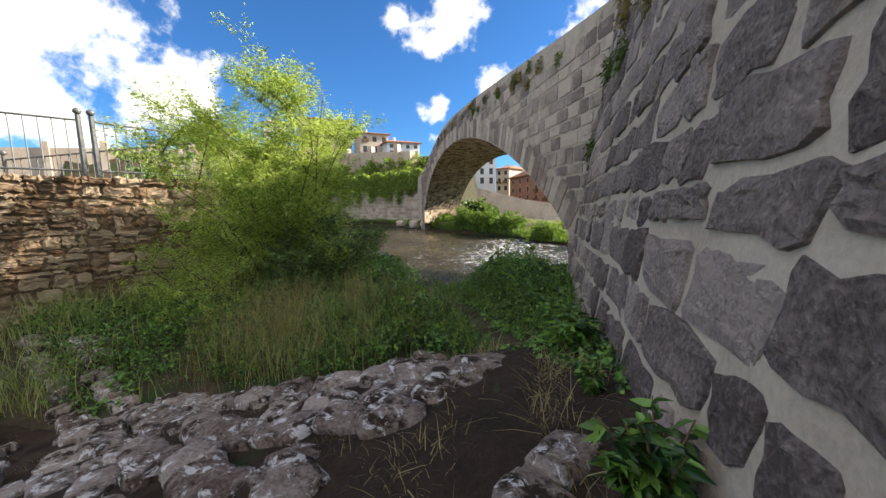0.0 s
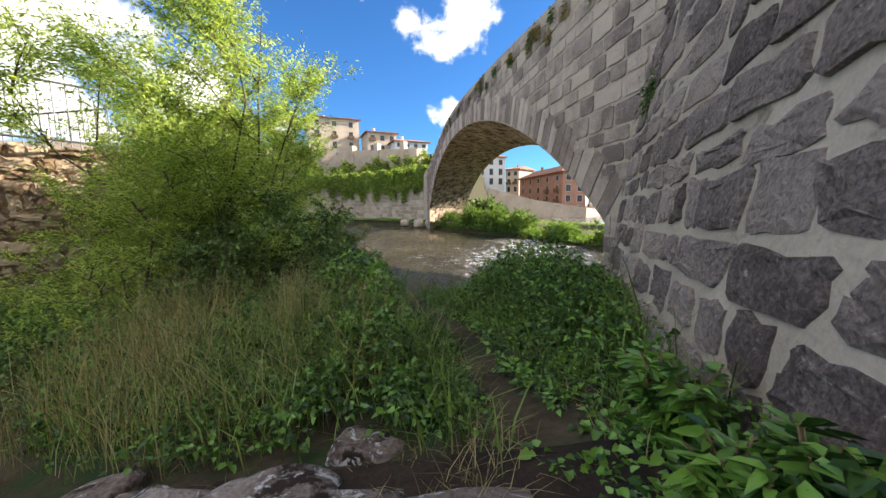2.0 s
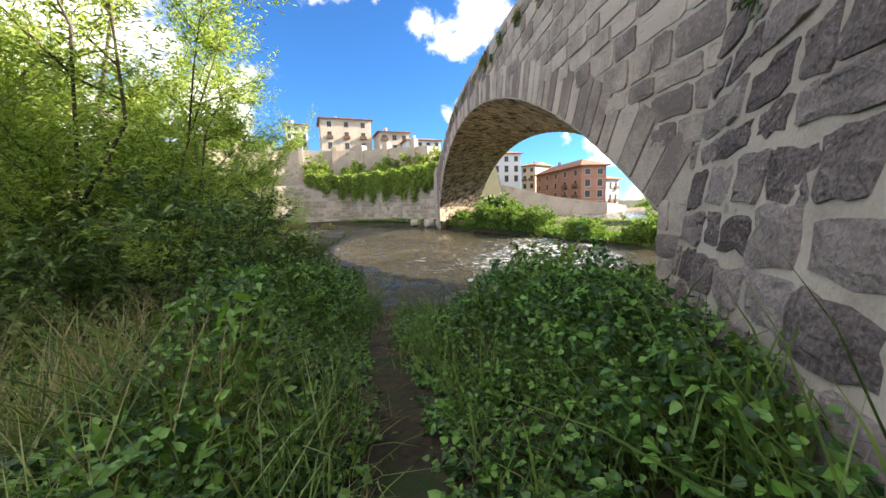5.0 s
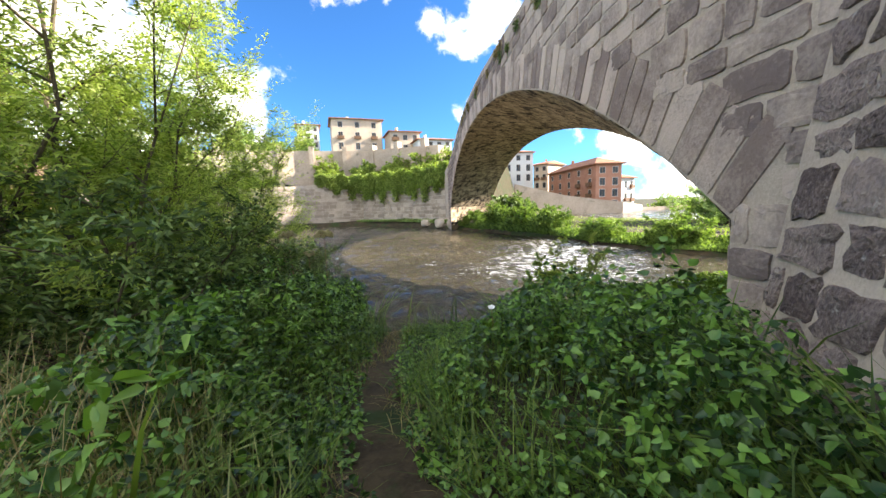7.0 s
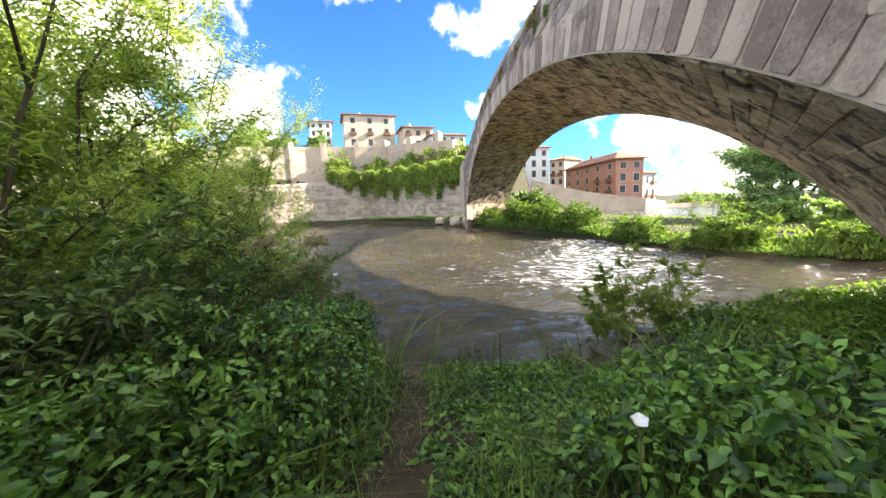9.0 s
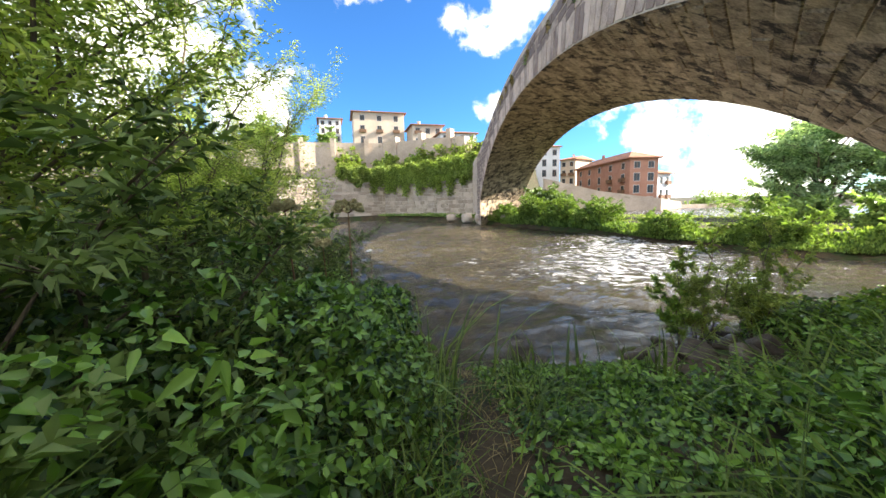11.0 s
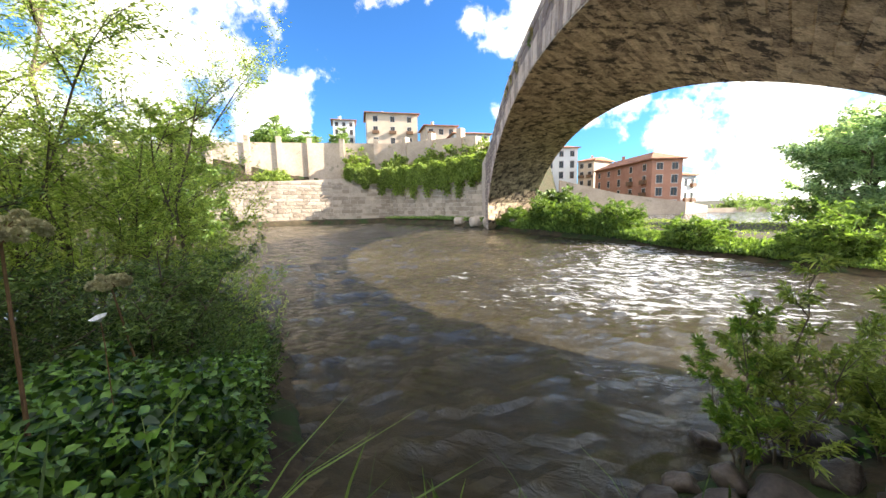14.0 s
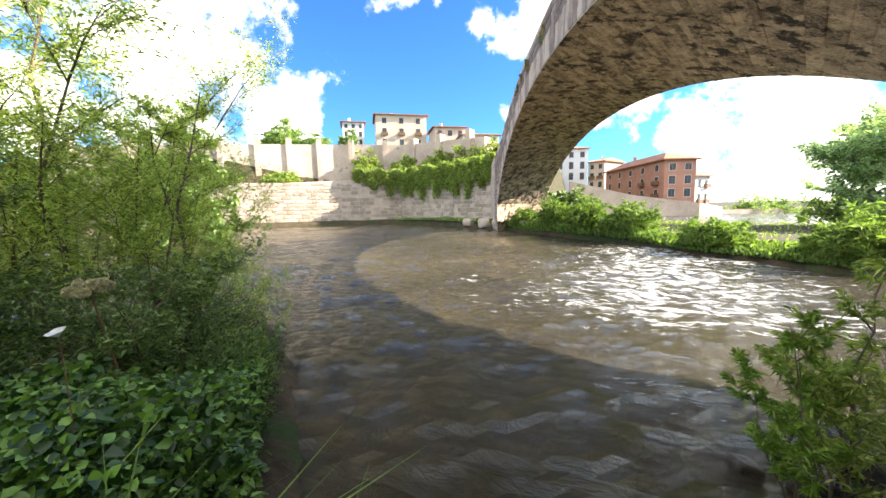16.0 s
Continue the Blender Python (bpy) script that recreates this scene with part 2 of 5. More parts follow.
_fr.inputs["From Min"].default_value, _fr.inputs["From Max"].default_value = 0.735, 0.86
_L.new(_fs.outputs[0], _fr.inputs["Value"])
_mud = _N.new("ShaderNodeMix")
_mud.data_type = "RGBA"
_mud.inputs[6].default_value, _mud.inputs[7].default_value = (0.005, 0.005, 0.0045, 1), (0.125, 0.099, 0.052, 1)
_L.new(_n2.outputs["Fac"], _mud.inputs[0])
_fo = _N.new("ShaderNodeMix")
_fo.data_type = "RGBA"
_L.new(_fr.outputs["Result"], _fo.inputs[0])
_L.new(_mud.outputs[2], _fo.inputs[6])
_fo.inputs[7].default_value = (0.78, 0.79, 0.80, 1)
_L.new(_fo.outputs[2], _p.inputs["Base Color"])
_rr = _N.new("ShaderNodeMapRange")
_rr.inputs["To Min"].default_value, _rr.inputs["To Max"].default_value = 0.04, 0.7
_L.new(_fr.outputs["Result"], _rr.inputs["Value"])
_L.new(_rr.outputs["Result"], _p.inputs["Roughness"])
_b = _N.new("ShaderNodeBump")
_b.inputs["Strength"].default_value, _b.inputs["Distance"].default_value = 1.0, 0.20
_L.new(_n1.outputs["Fac"], _b.inputs["Height"])
_L.new(_b.outputs["Normal"], _p.inputs["Normal"])


# ---------------------------------------------------------------- building helpers
rng = np.random.default_rng(7)


def mesh_from(name, verts, faces, material, smooth=False):
    me = bpy.data.meshes.new(name)
    me.from_pydata([tuple(v) for v in verts], [], faces)
    me.materials.append(material)
    if smooth:
        me.polygons.foreach_set("use_smooth", np.ones(len(me.polygons), dtype=bool))
    me.update()
    return me


def big_mesh(name, verts, faces, material, smooth=False):
    """A large mesh from arrays: verts (n, 3), faces (m, 3 or 4)."""
    me = bpy.data.meshes.new(name)
    k = faces.shape[1]
    me.vertices.add(len(verts))
    me.vertices.foreach_set("co", np.asarray(verts, dtype=np.float32).ravel())
    me.loops.add(faces.size)
    me.loops.foreach_set("vertex_index", faces.astype(np.int32).ravel())
    me.polygons.add(len(faces))
    me.polygons.foreach_set("loop_start", np.arange(0, faces.size, k, dtype=np.int32))
    me.polygons.foreach_set("loop_total", np.full(len(faces), k, dtype=np.int32))
    if smooth:
        me.polygons.foreach_set("use_smooth", np.ones(len(faces), dtype=bool))
    me.materials.append(material)
    me.update(calc_edges=True)
    return me


def thing(name, label, category, at=(0, 0, 0), group="", kind=""):
    ob = new(name)
    ob.location = at
    return tagged(ob, label, category, group, kind)


def part_of(name, me, parent, label="", world_space=True):
    ob = new(name, me)
    ob.parent = parent
    if world_space:
        base, up = Vector((0, 0, 0)), parent
        while up:
            base += up.location
            up = up.parent
        ob.location = -base
    if label:
        ob["label"] = label
    return ob


def part(name, bm, material, parent, label=""):
    me = bpy.data.meshes.new(name)
    bm.to_mesh(me)
    bm.free()
    me.materials.append(material)
    return part_of(name, me, parent, label)


def box_mesh(name, corners, z0, z1, material):
    """A prism over a plan polygon."""
    k = len(corners)
    v = [(x, y, z0) for x, y in corners] + [(x, y, z1) for x, y in corners]
    f = [tuple(range(k))[::-1], tuple(range(k, 2 * k))] + [(i, (i + 1) % k, k + (i + 1) % k, k + i) for i in range(k)]
    return mesh_from(name, v, f, material)


def tube(bm, pts, radii, sides=6):
    rings = []
    for i, (p, r) in enumerate(zip(pts, radii)):
        a = Vector(pts[max(i - 1, 0)])
        b = Vector(pts[min(i + 1, len(pts) - 1)])
        q = (b - a).to_track_quat("Z", "Y")
        rings.append([bm.verts.new(Vector(p) + q @ Vector((r * math.cos(2 * math.pi * k / sides), r * math.sin(2 * math.pi * k / sides), 0))) for k in range(sides)])
    for r0, r1 in zip(rings, rings[1:]):
        for k in range(sides):
            bm.faces.new((r0[k], r0[(k + 1) % sides], r1[(k + 1) % sides], r1[k]))
    bm.faces.new(rings[-1])
    bm.faces.new(rings[0][::-1])


def fbm(x, y, scale, octaves=4, seed=0.0):
    """Cheap smooth value noise on arrays, about -1 to 1."""
    out, amp, total = np.zeros_like(x, dtype=float), 1.0, 0.0
    for o in range(octaves):
        u, v = x / scale + seed + 17.3 * o, y / scale - seed * 1.7 + 9.1 * o
        iu, iv = np.floor(u), np.floor(v)
        fu, fv = u - iu, v - iv
        fu, fv = fu * fu * (3 - 2 * fu), fv * fv * (3 - 2 * fv)

        def h(a, b):
            s = np.sin(a * 127.1 + b * 311.7) * 43758.5453
            return (s - np.floor(s)) * 2 - 1
        val = (h(iu, iv) * (1 - fu) + h(iu + 1, iv) * fu) * (1 - fv) + (h(iu, iv + 1) * (1 - fu) + h(iu + 1, iv + 1) * fu) * fv
        out += amp * val
        total += amp
        amp *= 0.5
        scale *= 0.5
    return out / total


def leaf_arrays(pos, direction, length, width, droop=0.3):
    """Folded leaves, one island each: base, two sides, tip; pos, direction (n, 3), length, width (n,)."""
    n = len(pos)
    d = direction / (np.linalg.norm(direction, axis=1, keepdims=True) + 1e-9)
    ref = rng.normal(size=(n, 3))
    side = np.cross(d, ref)
    side /= np.linalg.norm(side, axis=1, keepdims=True) + 1e-9
    up = np.cross(side, d)
    L, W = length[:, None], width[:, None]
    base = pos
    tip = pos + d * L - np.array([0, 0, 1.0]) * L * droop
    mid = pos + d * L * 0.45 + up * W * 0.25
    v = np.stack([base, mid + side * W * 0.5, tip, mid - side * W * 0.5], axis=1).reshape(-1, 3)
    i = np.arange(n)[:, None] * 4
    f = np.concatenate([i + [0, 1, 2], i + [0, 2, 3]], axis=1).reshape(-1, 3)
    return v, f


def broad_arrays(pos, direction, length, width, droop=0.3):
    """Broad pointed leaves, folded on the midrib: six points, four triangles each."""
    n = len(pos)
    d = direction / (np.linalg.norm(direction, axis=1, keepdims=True) + 1e-9)
    ref = np.array([0, 0, 1.0]) + rng.normal(size=(n, 3)) * 0.55
    side = np.cross(d, ref)
    side /= np.linalg.norm(side, axis=1, keepdims=True) + 1e-9
    up = np.cross(side, d)
    L, W = length[:, None], width[:, None]
    dz = np.array([0, 0, 1.0])
    tip = pos + d * L - dz * L * droop
    a = pos + d * L * 0.22 + up * W * 0.16
    b = pos + d * L * 0.62 + up * W * 0.12 - dz * L * droop * 0.4
    v = np.stack([pos, a + side * W * 0.5, b + side * W * 0.36, tip, b - side * W * 0.36, a - side * W * 0.5], axis=1).reshape(-1, 3)
    i = np.arange(n)[:, None] * 6
    f = np.concatenate([i + [0, 1, 2], i + [0, 2, 3], i + [0, 3, 4], i + [0, 4, 5]], axis=1).reshape(-1, 3)
    return v, f


def blade_arrays(base, heading, height, width, lean):
    """Grass blades of three stretches, bending over."""
    n = len(base)
    hx = np.stack([np.cos(heading), np.sin(heading), np.zeros(n)], axis=1)
    sx = np.stack([-np.sin(heading), np.cos(heading), np.zeros(n)], axis=1)
    vs = []
    for k, (u, w) in enumerate(((0, 1.0), (0.4, 0.85), (0.75, 0.55), (1.0, 0.03))):
        c = base + hx * (lean * height * u ** 1.9)[:, None] + np.array([0, 0, 1.0]) * (height * (u - 0.32 * lean * u ** 2.4))[:, None]
        vs += [c + sx * (width * w * 0.5)[:, None], c - sx * (width * w * 0.5)[:, None]]
    v = np.stack(vs, axis=1).reshape(-1, 3)
    i = np.arange(n)[:, None] * 8
    f = np.concatenate([i + [2 * k, 2 * k + 1, 2 * k + 3, 2 * k + 2] for k in range(3)], axis=1).reshape(-1, 4)
    return v, f


# ---------------------------------------------------------------- plan
WATER_Z = -0.9
NEAR_X = [-300, -40, -15, -9, -4.2, -3.0, -2.0, -1.2, 0.0, 1.2, 3, 6, 9, 14, 30, 300]
NEAR_Y = [-20, 22, 19.5, 17.0, 13.9, 12.7, 11.75, 12.1, 12.35, 13.2, 14.8, 16.2, 16.6, 15.0, 8, -80]
FAR_X = [-300, -60, -52, -44, -33.5, -26, -16, -8, -3, 1.5, 4.5, 7.5, 11, 16, 30, 300]
FAR_Y = [10, 27, 33.5, 41.5, 51.0, 55.5, 51.0, 44.5, 38.5, 33.0, 28.6, 24.8, 22.4, 20.6, 15.5, -65]


def near_bank(x):
    return np.interp(x, NEAR_X, NEAR_Y)


def far_bank(x):
    return np.interp(x, FAR_X, FAR_Y)


def sstep(a, b, v):
    u = np.clip((v - a) / (b - a), 0, 1)
    return u * u * (3 - 2 * u)


def ground_z(x, y):
    x, y = np.asarray(x, dtype=float), np.asarray(y, dtype=float)
    core = np.interp(y, [-4, 0, 2.0, 3.6, 4.3, 6, 8, 10, 11.5, 13], [1.2, 1.04, 0.88, 0.66, 0.47, 0.34, 0.12, -0.12, -0.44, -0.64])
    slope = 0.21 * (1 - sstep(3.5, 6.5, y)) + 0.05
    near = core + slope * (np.clip(x, -5.5, 2.2) - 1.0) + 0.04 * fbm(x, y, 1.1, 3)
    near = near - 0.02 * np.clip(-5.5 - x, 0, 30) + 0.03 * np.clip(x - 4, 0, 6)
    d = near_bank(x) - y
    near = np.where(d < 1.0, WATER_Z + 0.12 + (near - WATER_Z - 0.12) * sstep(-0.1, 1.0, d), near)
    e = y - far_bank(x)
    left = sstep(-4, -10, x)
    stepped = -0.35 + 5.6 * sstep(4.0, 5.4, e) + 5.6 * sstep(15.2, 16.6, e) + np.clip((e - 22) * 0.14, 0, 8)
    gentle = -0.75 + (0.12 + 0.3 * sstep(5, -3, x)) * np.clip(e, 0, 3.2) + np.clip(e - 14, 0, 60) * 0.09 * sstep(12, -14, x) - np.clip(e - 4, 0, 90) * 0.018
    far = left * stepped + (1 - left) * gentle + 0.15 * fbm(x, y, 6, 3)
    bed = WATER_Z - 0.75
    z = np.where(d > 0, near, np.where(e > 0, far, bed))
    z = np.where((d <= 0) & (d > -1.2), bed + (np.minimum(near, WATER_Z + 0.12) - bed) * sstep(-1.2, 0.0, d), z)
    z = np.where((e <= 0) & (e > -1.2), bed + (-0.75 - bed) * sstep(-1.2, 0.0, e), z)
    return z


def spaced(lo, hi, fine_lo, fine_hi, step, grow=1.12):
    c = list(np.arange(fine_lo, fine_hi, step))
    s = step
    while c[-1] < hi:
        s = min(s * grow, 1.0) if c[-1] < 100 else s * grow
        c.append(c[-1] + s)
    s = step
    while c[0] > lo:
        s = min(s * grow, 1.0) if c[0] > -80 else s * grow
        c.insert(0, c[0] - s)
    return np.array(c)


def grid_mesh(name, xs, ys, zf, material):
    X, Y = np.meshgrid(xs, ys)
    V = np.stack([X, Y, zf(X, Y)], axis=-1).reshape(-1, 3)
    nx, ny = len(xs), len(ys)
    i = (np.arange(ny - 1)[:, None] * nx + np.arange(nx - 1)[None, :]).ravel()
    Fc = np.stack([i, i + 1, i + nx + 1, i + nx], axis=1)
    return big_mesh(name, V, Fc, material, True)


ground = new("ground", grid_mesh("ground", spaced(-2500, 2500, -9, 9, 0.2), spaced(-2500, 3000, -3, 16, 0.2, 1.07), ground_z, GROUND))
tagged(ground, "brown earth river bank with moss and weeds", "ground", kind="structure")


def water_z(x, y):
    return WATER_Z + 0.05 * fbm(x * 1.2 - y * 0.4, y * 1.4 + x * 0.5, 0.42, 3, 5.0) + 0.10 * fbm(x * 0.8 + y * 0.5, y * 1.5 - x * 0.9, 1.1, 4) + 0.02 * fbm(x, y, 5, 2)


wxs, wys = spaced(-320, 320, -7, 9, 0.16, 1.06), spaced(8, 90, 11.5, 30, 0.16, 1.05)
water = new("water", grid_mesh("water", wxs, wys, water_z, WATER))
tagged(water, "brown-green river water with ripples and white riffles", "river", kind="structure")
_X, _Y = np.meshgrid(wxs, wys)
_r = np.exp(-((_X - 2.5 - (_Y - 24) * 0.15) / 5.5) ** 2) * sstep(15, 19, _Y) * sstep(45, 30, _Y)
_r = np.maximum(_r, 0.85 * np.exp(-(((_X - 0.9) / 1.3) ** 2 + ((_Y - 15.0) / 1.1) ** 2)))
_r = np.maximum(_r, 0.9 * np.exp(-(((_X + 3.6) / 0.7) ** 2 + ((_Y - 21.0) / 0.9) ** 2)))
_r = np.maximum(_r, 0.7 * sstep(4, 10, _X))
_at = water.data.attributes.new("riffle", "FLOAT", "POINT")
_at.data.foreach_set("value", _r.astype(np.float32).ravel())


# ---------------------------------------------------------------- bridge
BO, BD, BN = Vector((3.109, 9.2, 0)), Vector((-0.3082, 0.9513, 0)), Vector((0.9513, 0.3082, 0))
ARC_S, ARC_Z, ARC_A, ARC_B, WIDE, SKEW = 17.44, -5.12, 20.95, 11.48, 5.5, 1.1
SPRING_Z, RING = 1.52, 0.95
HALF = ARC_A * math.sqrt(1 - ((SPRING_Z - ARC_Z) / ARC_B) ** 2)
HALF_LOW = ARC_A * math.sqrt(1 - ((-1.3 - ARC_Z) / ARC_B) ** 2)
TOP_S = [-16, -6, 0, 2.5, 5, 9, 16, 21, 26.8, 31, 36, 60]
TOP_ZS = [5.4, 6.0, 6.45, 6.75, 7.05, 7.5, 8.1, 8.15, 7.5, 6.7, 6.1, 5.6]


def top_z(s):
    return float(np.mean([np.interp(s + k, TOP_S, TOP_ZS) for k in (-1.5, -0.75, 0, 0.75, 1.5)]))


def bp(s, w, z):
    return BO + BD * s + BN * w + Vector((0, 0, z))


bridge = thing("stone_bridge", "single-arched medieval stone bridge with pale mortar joints", "bridge")


def face_mesh(w, flip):
    half = HALF if w == 0 else HALF_LOW
    ss = sorted(set([round(x, 3) for x in np.arange(-16, 60, 0.4)] + [ARC_S + SKEW * w - half, ARC_S + SKEW * w + half]))
    v, f = [], []
    for s0, s1 in zip(ss, ss[1:]):
        m = 0.5 * (s0 + s1)
        inside = abs(m - ARC_S - SKEW * w) < half
        zs = []
        for s in (s0, s1):
            u = (s - ARC_S - SKEW * w) / ARC_A
            zs.append(ARC_Z + ARC_B * math.sqrt(max(0, 1 - u * u)) if inside else -2.0)
        k = len(v)
        v += [bp(s0, w, zs[0]), bp(s1, w, zs[1]), bp(s1, w, top_z(s1)), bp(s0, w, top_z(s0))]
        f.append((k, k + 1, k + 2, k + 3) if flip else (k + 3, k + 2, k + 1, k))
    return mesh_from("spandrel_wall", v, f, MORTAR)


part_of("spandrel_wall", face_mesh(0.0, False), bridge, "mortared spandrel wall")
part_of("spandrel_wall", face_mesh(WIDE, True), bridge, "mortared spandrel wall")
v, f = [], []
ss = np.arange(-16, 60.1, 0.5)
prof = [(0, 0), (0.4, 0), (0.4, -0.95), (WIDE - 0.4, -0.95), (WIDE - 0.4, 0), (WIDE, 0)]
for s in ss:
    v += [bp(s, w, top_z(s) + dz) for w, dz in prof]
for i in range(len(ss) - 1):
    for k in range(5):
        a = i * 6 + k
        f.append((a, a + 6, a + 7, a + 1))
part_of("parapet", mesh_from("parapet", v, f, SPANDREL), bridge, "worn stone parapet and deck")
# barrel of the arch, and the upright piers under its springing
v, f = [], []
A0 = math.asin((SPRING_Z - ARC_Z) / ARC_B)
angs = [(math.pi - A0) + (2 * A0 - math.pi) * i / 80 for i in range(81)]
heights = [-2.0, -1.3, -0.9, -0.5, -0.1, 0.3, 0.7, 1.0, 1.25]


def arc_point(i, w):
    """Point i of the intrados section at depth w: pier, curve, pier."""
    k = len(heights)
    if k <= i < k + 81:
        a = angs[i - k]
        return ARC_S + ARC_A * math.cos(a), ARC_Z + ARC_B * math.sin(a)
    j, side = (i, -1) if i < k else (2 * k + 80 - i, 1)
    z = heights[j]
    wide = ARC_A * math.sqrt(1 - ((max(z, -1.3) - ARC_Z) / ARC_B) ** 2)
    u = w / WIDE
    return ARC_S + side * (HALF * (1 - u) + wide * u), z


NP = 2 * len(heights) + 81
NW = 4
for i in range(NP):
    for j in range(NW + 1):
        w = WIDE * j / NW
        s, z = arc_point(i, w)
        v.append(bp(s + SKEW * w, w, z))
f = [(i * (NW + 1) + j, i * (NW + 1) + j + 1, (i + 1) * (NW + 1) + j + 1, (i + 1) * (NW + 1) + j) for i in range(NP - 1) for j in range(NW)]
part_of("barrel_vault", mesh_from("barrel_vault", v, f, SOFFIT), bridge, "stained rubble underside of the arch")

# rubble of the soffit
v, f = [], []
for i in range(1, NP - 2):
    (a0, b0), (a1, b1) = arc_point(i, 0), arc_point(i + 1, 0)
    m = max(1, round(math.hypot(a1 - a0, b1 - b0) / 0.3))
    for q in range(m):
        w = 0.02 + 0.2 * rng.random()
        while w < WIDE - 0.1:
            w1 = min(WIDE - 0.02, w + 0.22 + 0.55 * rng.random())
            h = 0.004 + 0.024 * rng.random() ** 2
            cor = []
            for t, ww in ((q / m, w), ((q + 1) / m, w), ((q + 1) / m, w1), (q / m, w1)):
                (s0, z0), (s1, z1) = arc_point(i, ww), arc_point(i + 1, ww)
                cor.append(bp(s0 + (s1 - s0) * t + SKEW * ww, ww, z0 + (z1 - z0) * t))
            mid = sum(cor, Vector()) / 4
            inn = (cor[1] - cor[0]).cross(cor[3] - cor[0]).normalized()
            if inn.dot(bp(ARC_S + SKEW * w, w, 0.5) - mid) < 0:
                inn = -inn
            k = len(v)
            v += [mid + (p - mid) * 0.98 for p in cor]
            v += [mid + (p - mid) * (0.78 + 0.1 * rng.random()) + inn * (h + 0.02 * (rng.random() - 0.5)) for p in cor]
            f += [(k + 4, k + 5, k + 6, k + 7)] + [(k + g, k + (g + 1) % 4, k + 4 + (g + 1) % 4, k + 4 + g) for g in range(4)]
            w = w1 + 0.01
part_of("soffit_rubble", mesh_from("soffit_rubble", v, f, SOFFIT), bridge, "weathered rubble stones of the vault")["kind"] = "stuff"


def block(corners, depth, out, rough=0.012):
    """One rough stone: a worn outline round four corners in a plane, raised by depth along out, with an uneven face."""
    c = [Vector(p) for p in corners]
    mid = sum(c, Vector()) / 4
    ring = []
    for i in range(4):
        a, b = c[i], c[(i + 1) % 4]
        wob = (b - a).cross(out).normalized() * rough * 1.1
        for t in (0.05 + 0.08 * rng.random(), 0.36 + 0.1 * rng.random(), 0.62 + 0.1 * rng.random(), 0.87 + 0.08 * rng.random()):
            ring.append(a.lerp(b, t) + wob * (rng.random() - 0.5) * 2)
    n = len(ring)
    front = [mid + (p - mid) * (0.955 + 0.03 * rng.random()) + out * (depth + (rng.random() - 0.5) * rough * 0.7) for p in ring]
    inner = [mid + (p - mid) * (0.5 + 0.22 * rng.random()) + out * (depth + 0.25 * rough + (rng.random() - 0.4) * rough) for p in ring]
    v = [p - out * 0.02 for p in ring] + front + inner
    f = [(i, (i + 1) % n, n + (i + 1) % n, n + i) for i in range(n)]
    f += [(n + i, n + (i + 1) % n, 2 * n + (i + 1) % n, 2 * n + i) for i in range(n)]
    f.append(tuple(range(2 * n, 3 * n)))
    return v, f


def stone_part(name, v, f, material, parent):
    mid = sum(v, Vector()) / len(v)
    ob = new(name, mesh_from(name, [p - mid for p in v], f, material, False))
    ob.parent = parent
    ob.location = mid - Vector(parent.location)
    return ob


OUT = -BN
# voussoirs of the near ring
angs = [(math.pi - A0)]
step_s = 0.37
th = math.pi - A0
lo = th
while th > A0:
    dth = step_s / math.hypot(ARC_A * math.sin(th), ARC_B * math.cos(th))
    th2 = max(A0, th - dth * (0.85 + 0.3 * rng.random()))
    cs = []
    ring_h = RING * (0.94 + 0.12 * rng.random())
    for a, o in ((th - 0.0006, 0.0), (th2 + 0.0006, 0.0), (th2 + 0.0006, ring_h), (th - 0.0006, ring_h)):
        nx, nz = math.cos(a) / ARC_A, math.sin(a) / ARC_B
        q = math.hypot(nx, nz)
        cs.append(bp(ARC_S + ARC_A * math.cos(a) + o * nx / q, 0, ARC_Z + ARC_B * math.sin(a) + o * nz / q))
    mid = sum(cs, Vector()) / 4
    cs = [mid + (p - mid) * 0.95 for p in cs]
    vv, ff = block(cs, 0.014 + 0.012 * rng.random(), OUT, rough=0.008)
    stone_part("voussoir", vv, ff, VOUSSOIR, bridge)
    th = th2

# coursed stones of the near spandrel
jv, jf, count = [], [], 0
z = -0.6
while z < 8.1:
    h = 0.28 + 0.16 * rng.random()
    s = -6 + rng.random()
    while s < 37:
        ln = 0.35 + 0.6 * rng.random()
        mid_s, mid_z = s + ln / 2, z + h / 2
        u, q = (mid_s - ARC_S) / (ARC_A + RING * 0.8), (mid_z - ARC_Z) / (ARC_B + RING * 0.8)
        hollow = u * u + q * q < 1 and mid_z > SPRING_Z + 0.05
        foot = max(ARC_S - HALF - mid_s, mid_s - ARC_S - HALF)
        if foot > 0 and mid_z - SPRING_Z < foot * 1.3:
            hollow = False
        if mid_z <= SPRING_Z + 0.05:
            edge = ARC_S - HALF
            if s < edge < s + ln:
                ln = edge - s
                hollow = ln < 0.16
            elif edge <= s < ARC_S + HALF:
                hollow = True
        if not hollow and z + h < top_z(mid_s) + 0.02:
            m = 0.022
            tilt = 0.0
            cs = [bp(s + m, 0, z + m), bp(s + ln - m, 0, z + m), bp(s + ln - m, 0, z + h - m), bp(s + m, 0, z + h - m)]
            vv, ff = block(cs, 0.008 + 0.022 * rng.random(), OUT, rough=0.012)
            if s < 9.5 and z > 0.4 and count < 290:
                stone_part("stone", vv, ff, SPANDREL, bridge)
                count += 1
            else:
                k = len(jv)
                jv += vv
                jf += [tuple(i + k for i in q2) for q2 in ff]
        s += ln
    z += h
part_of("far_masonry", mesh_from("far_masonry", jv, jf, SPANDREL), bridge, "coursed spandrel stones")["kind"] = "stuff"

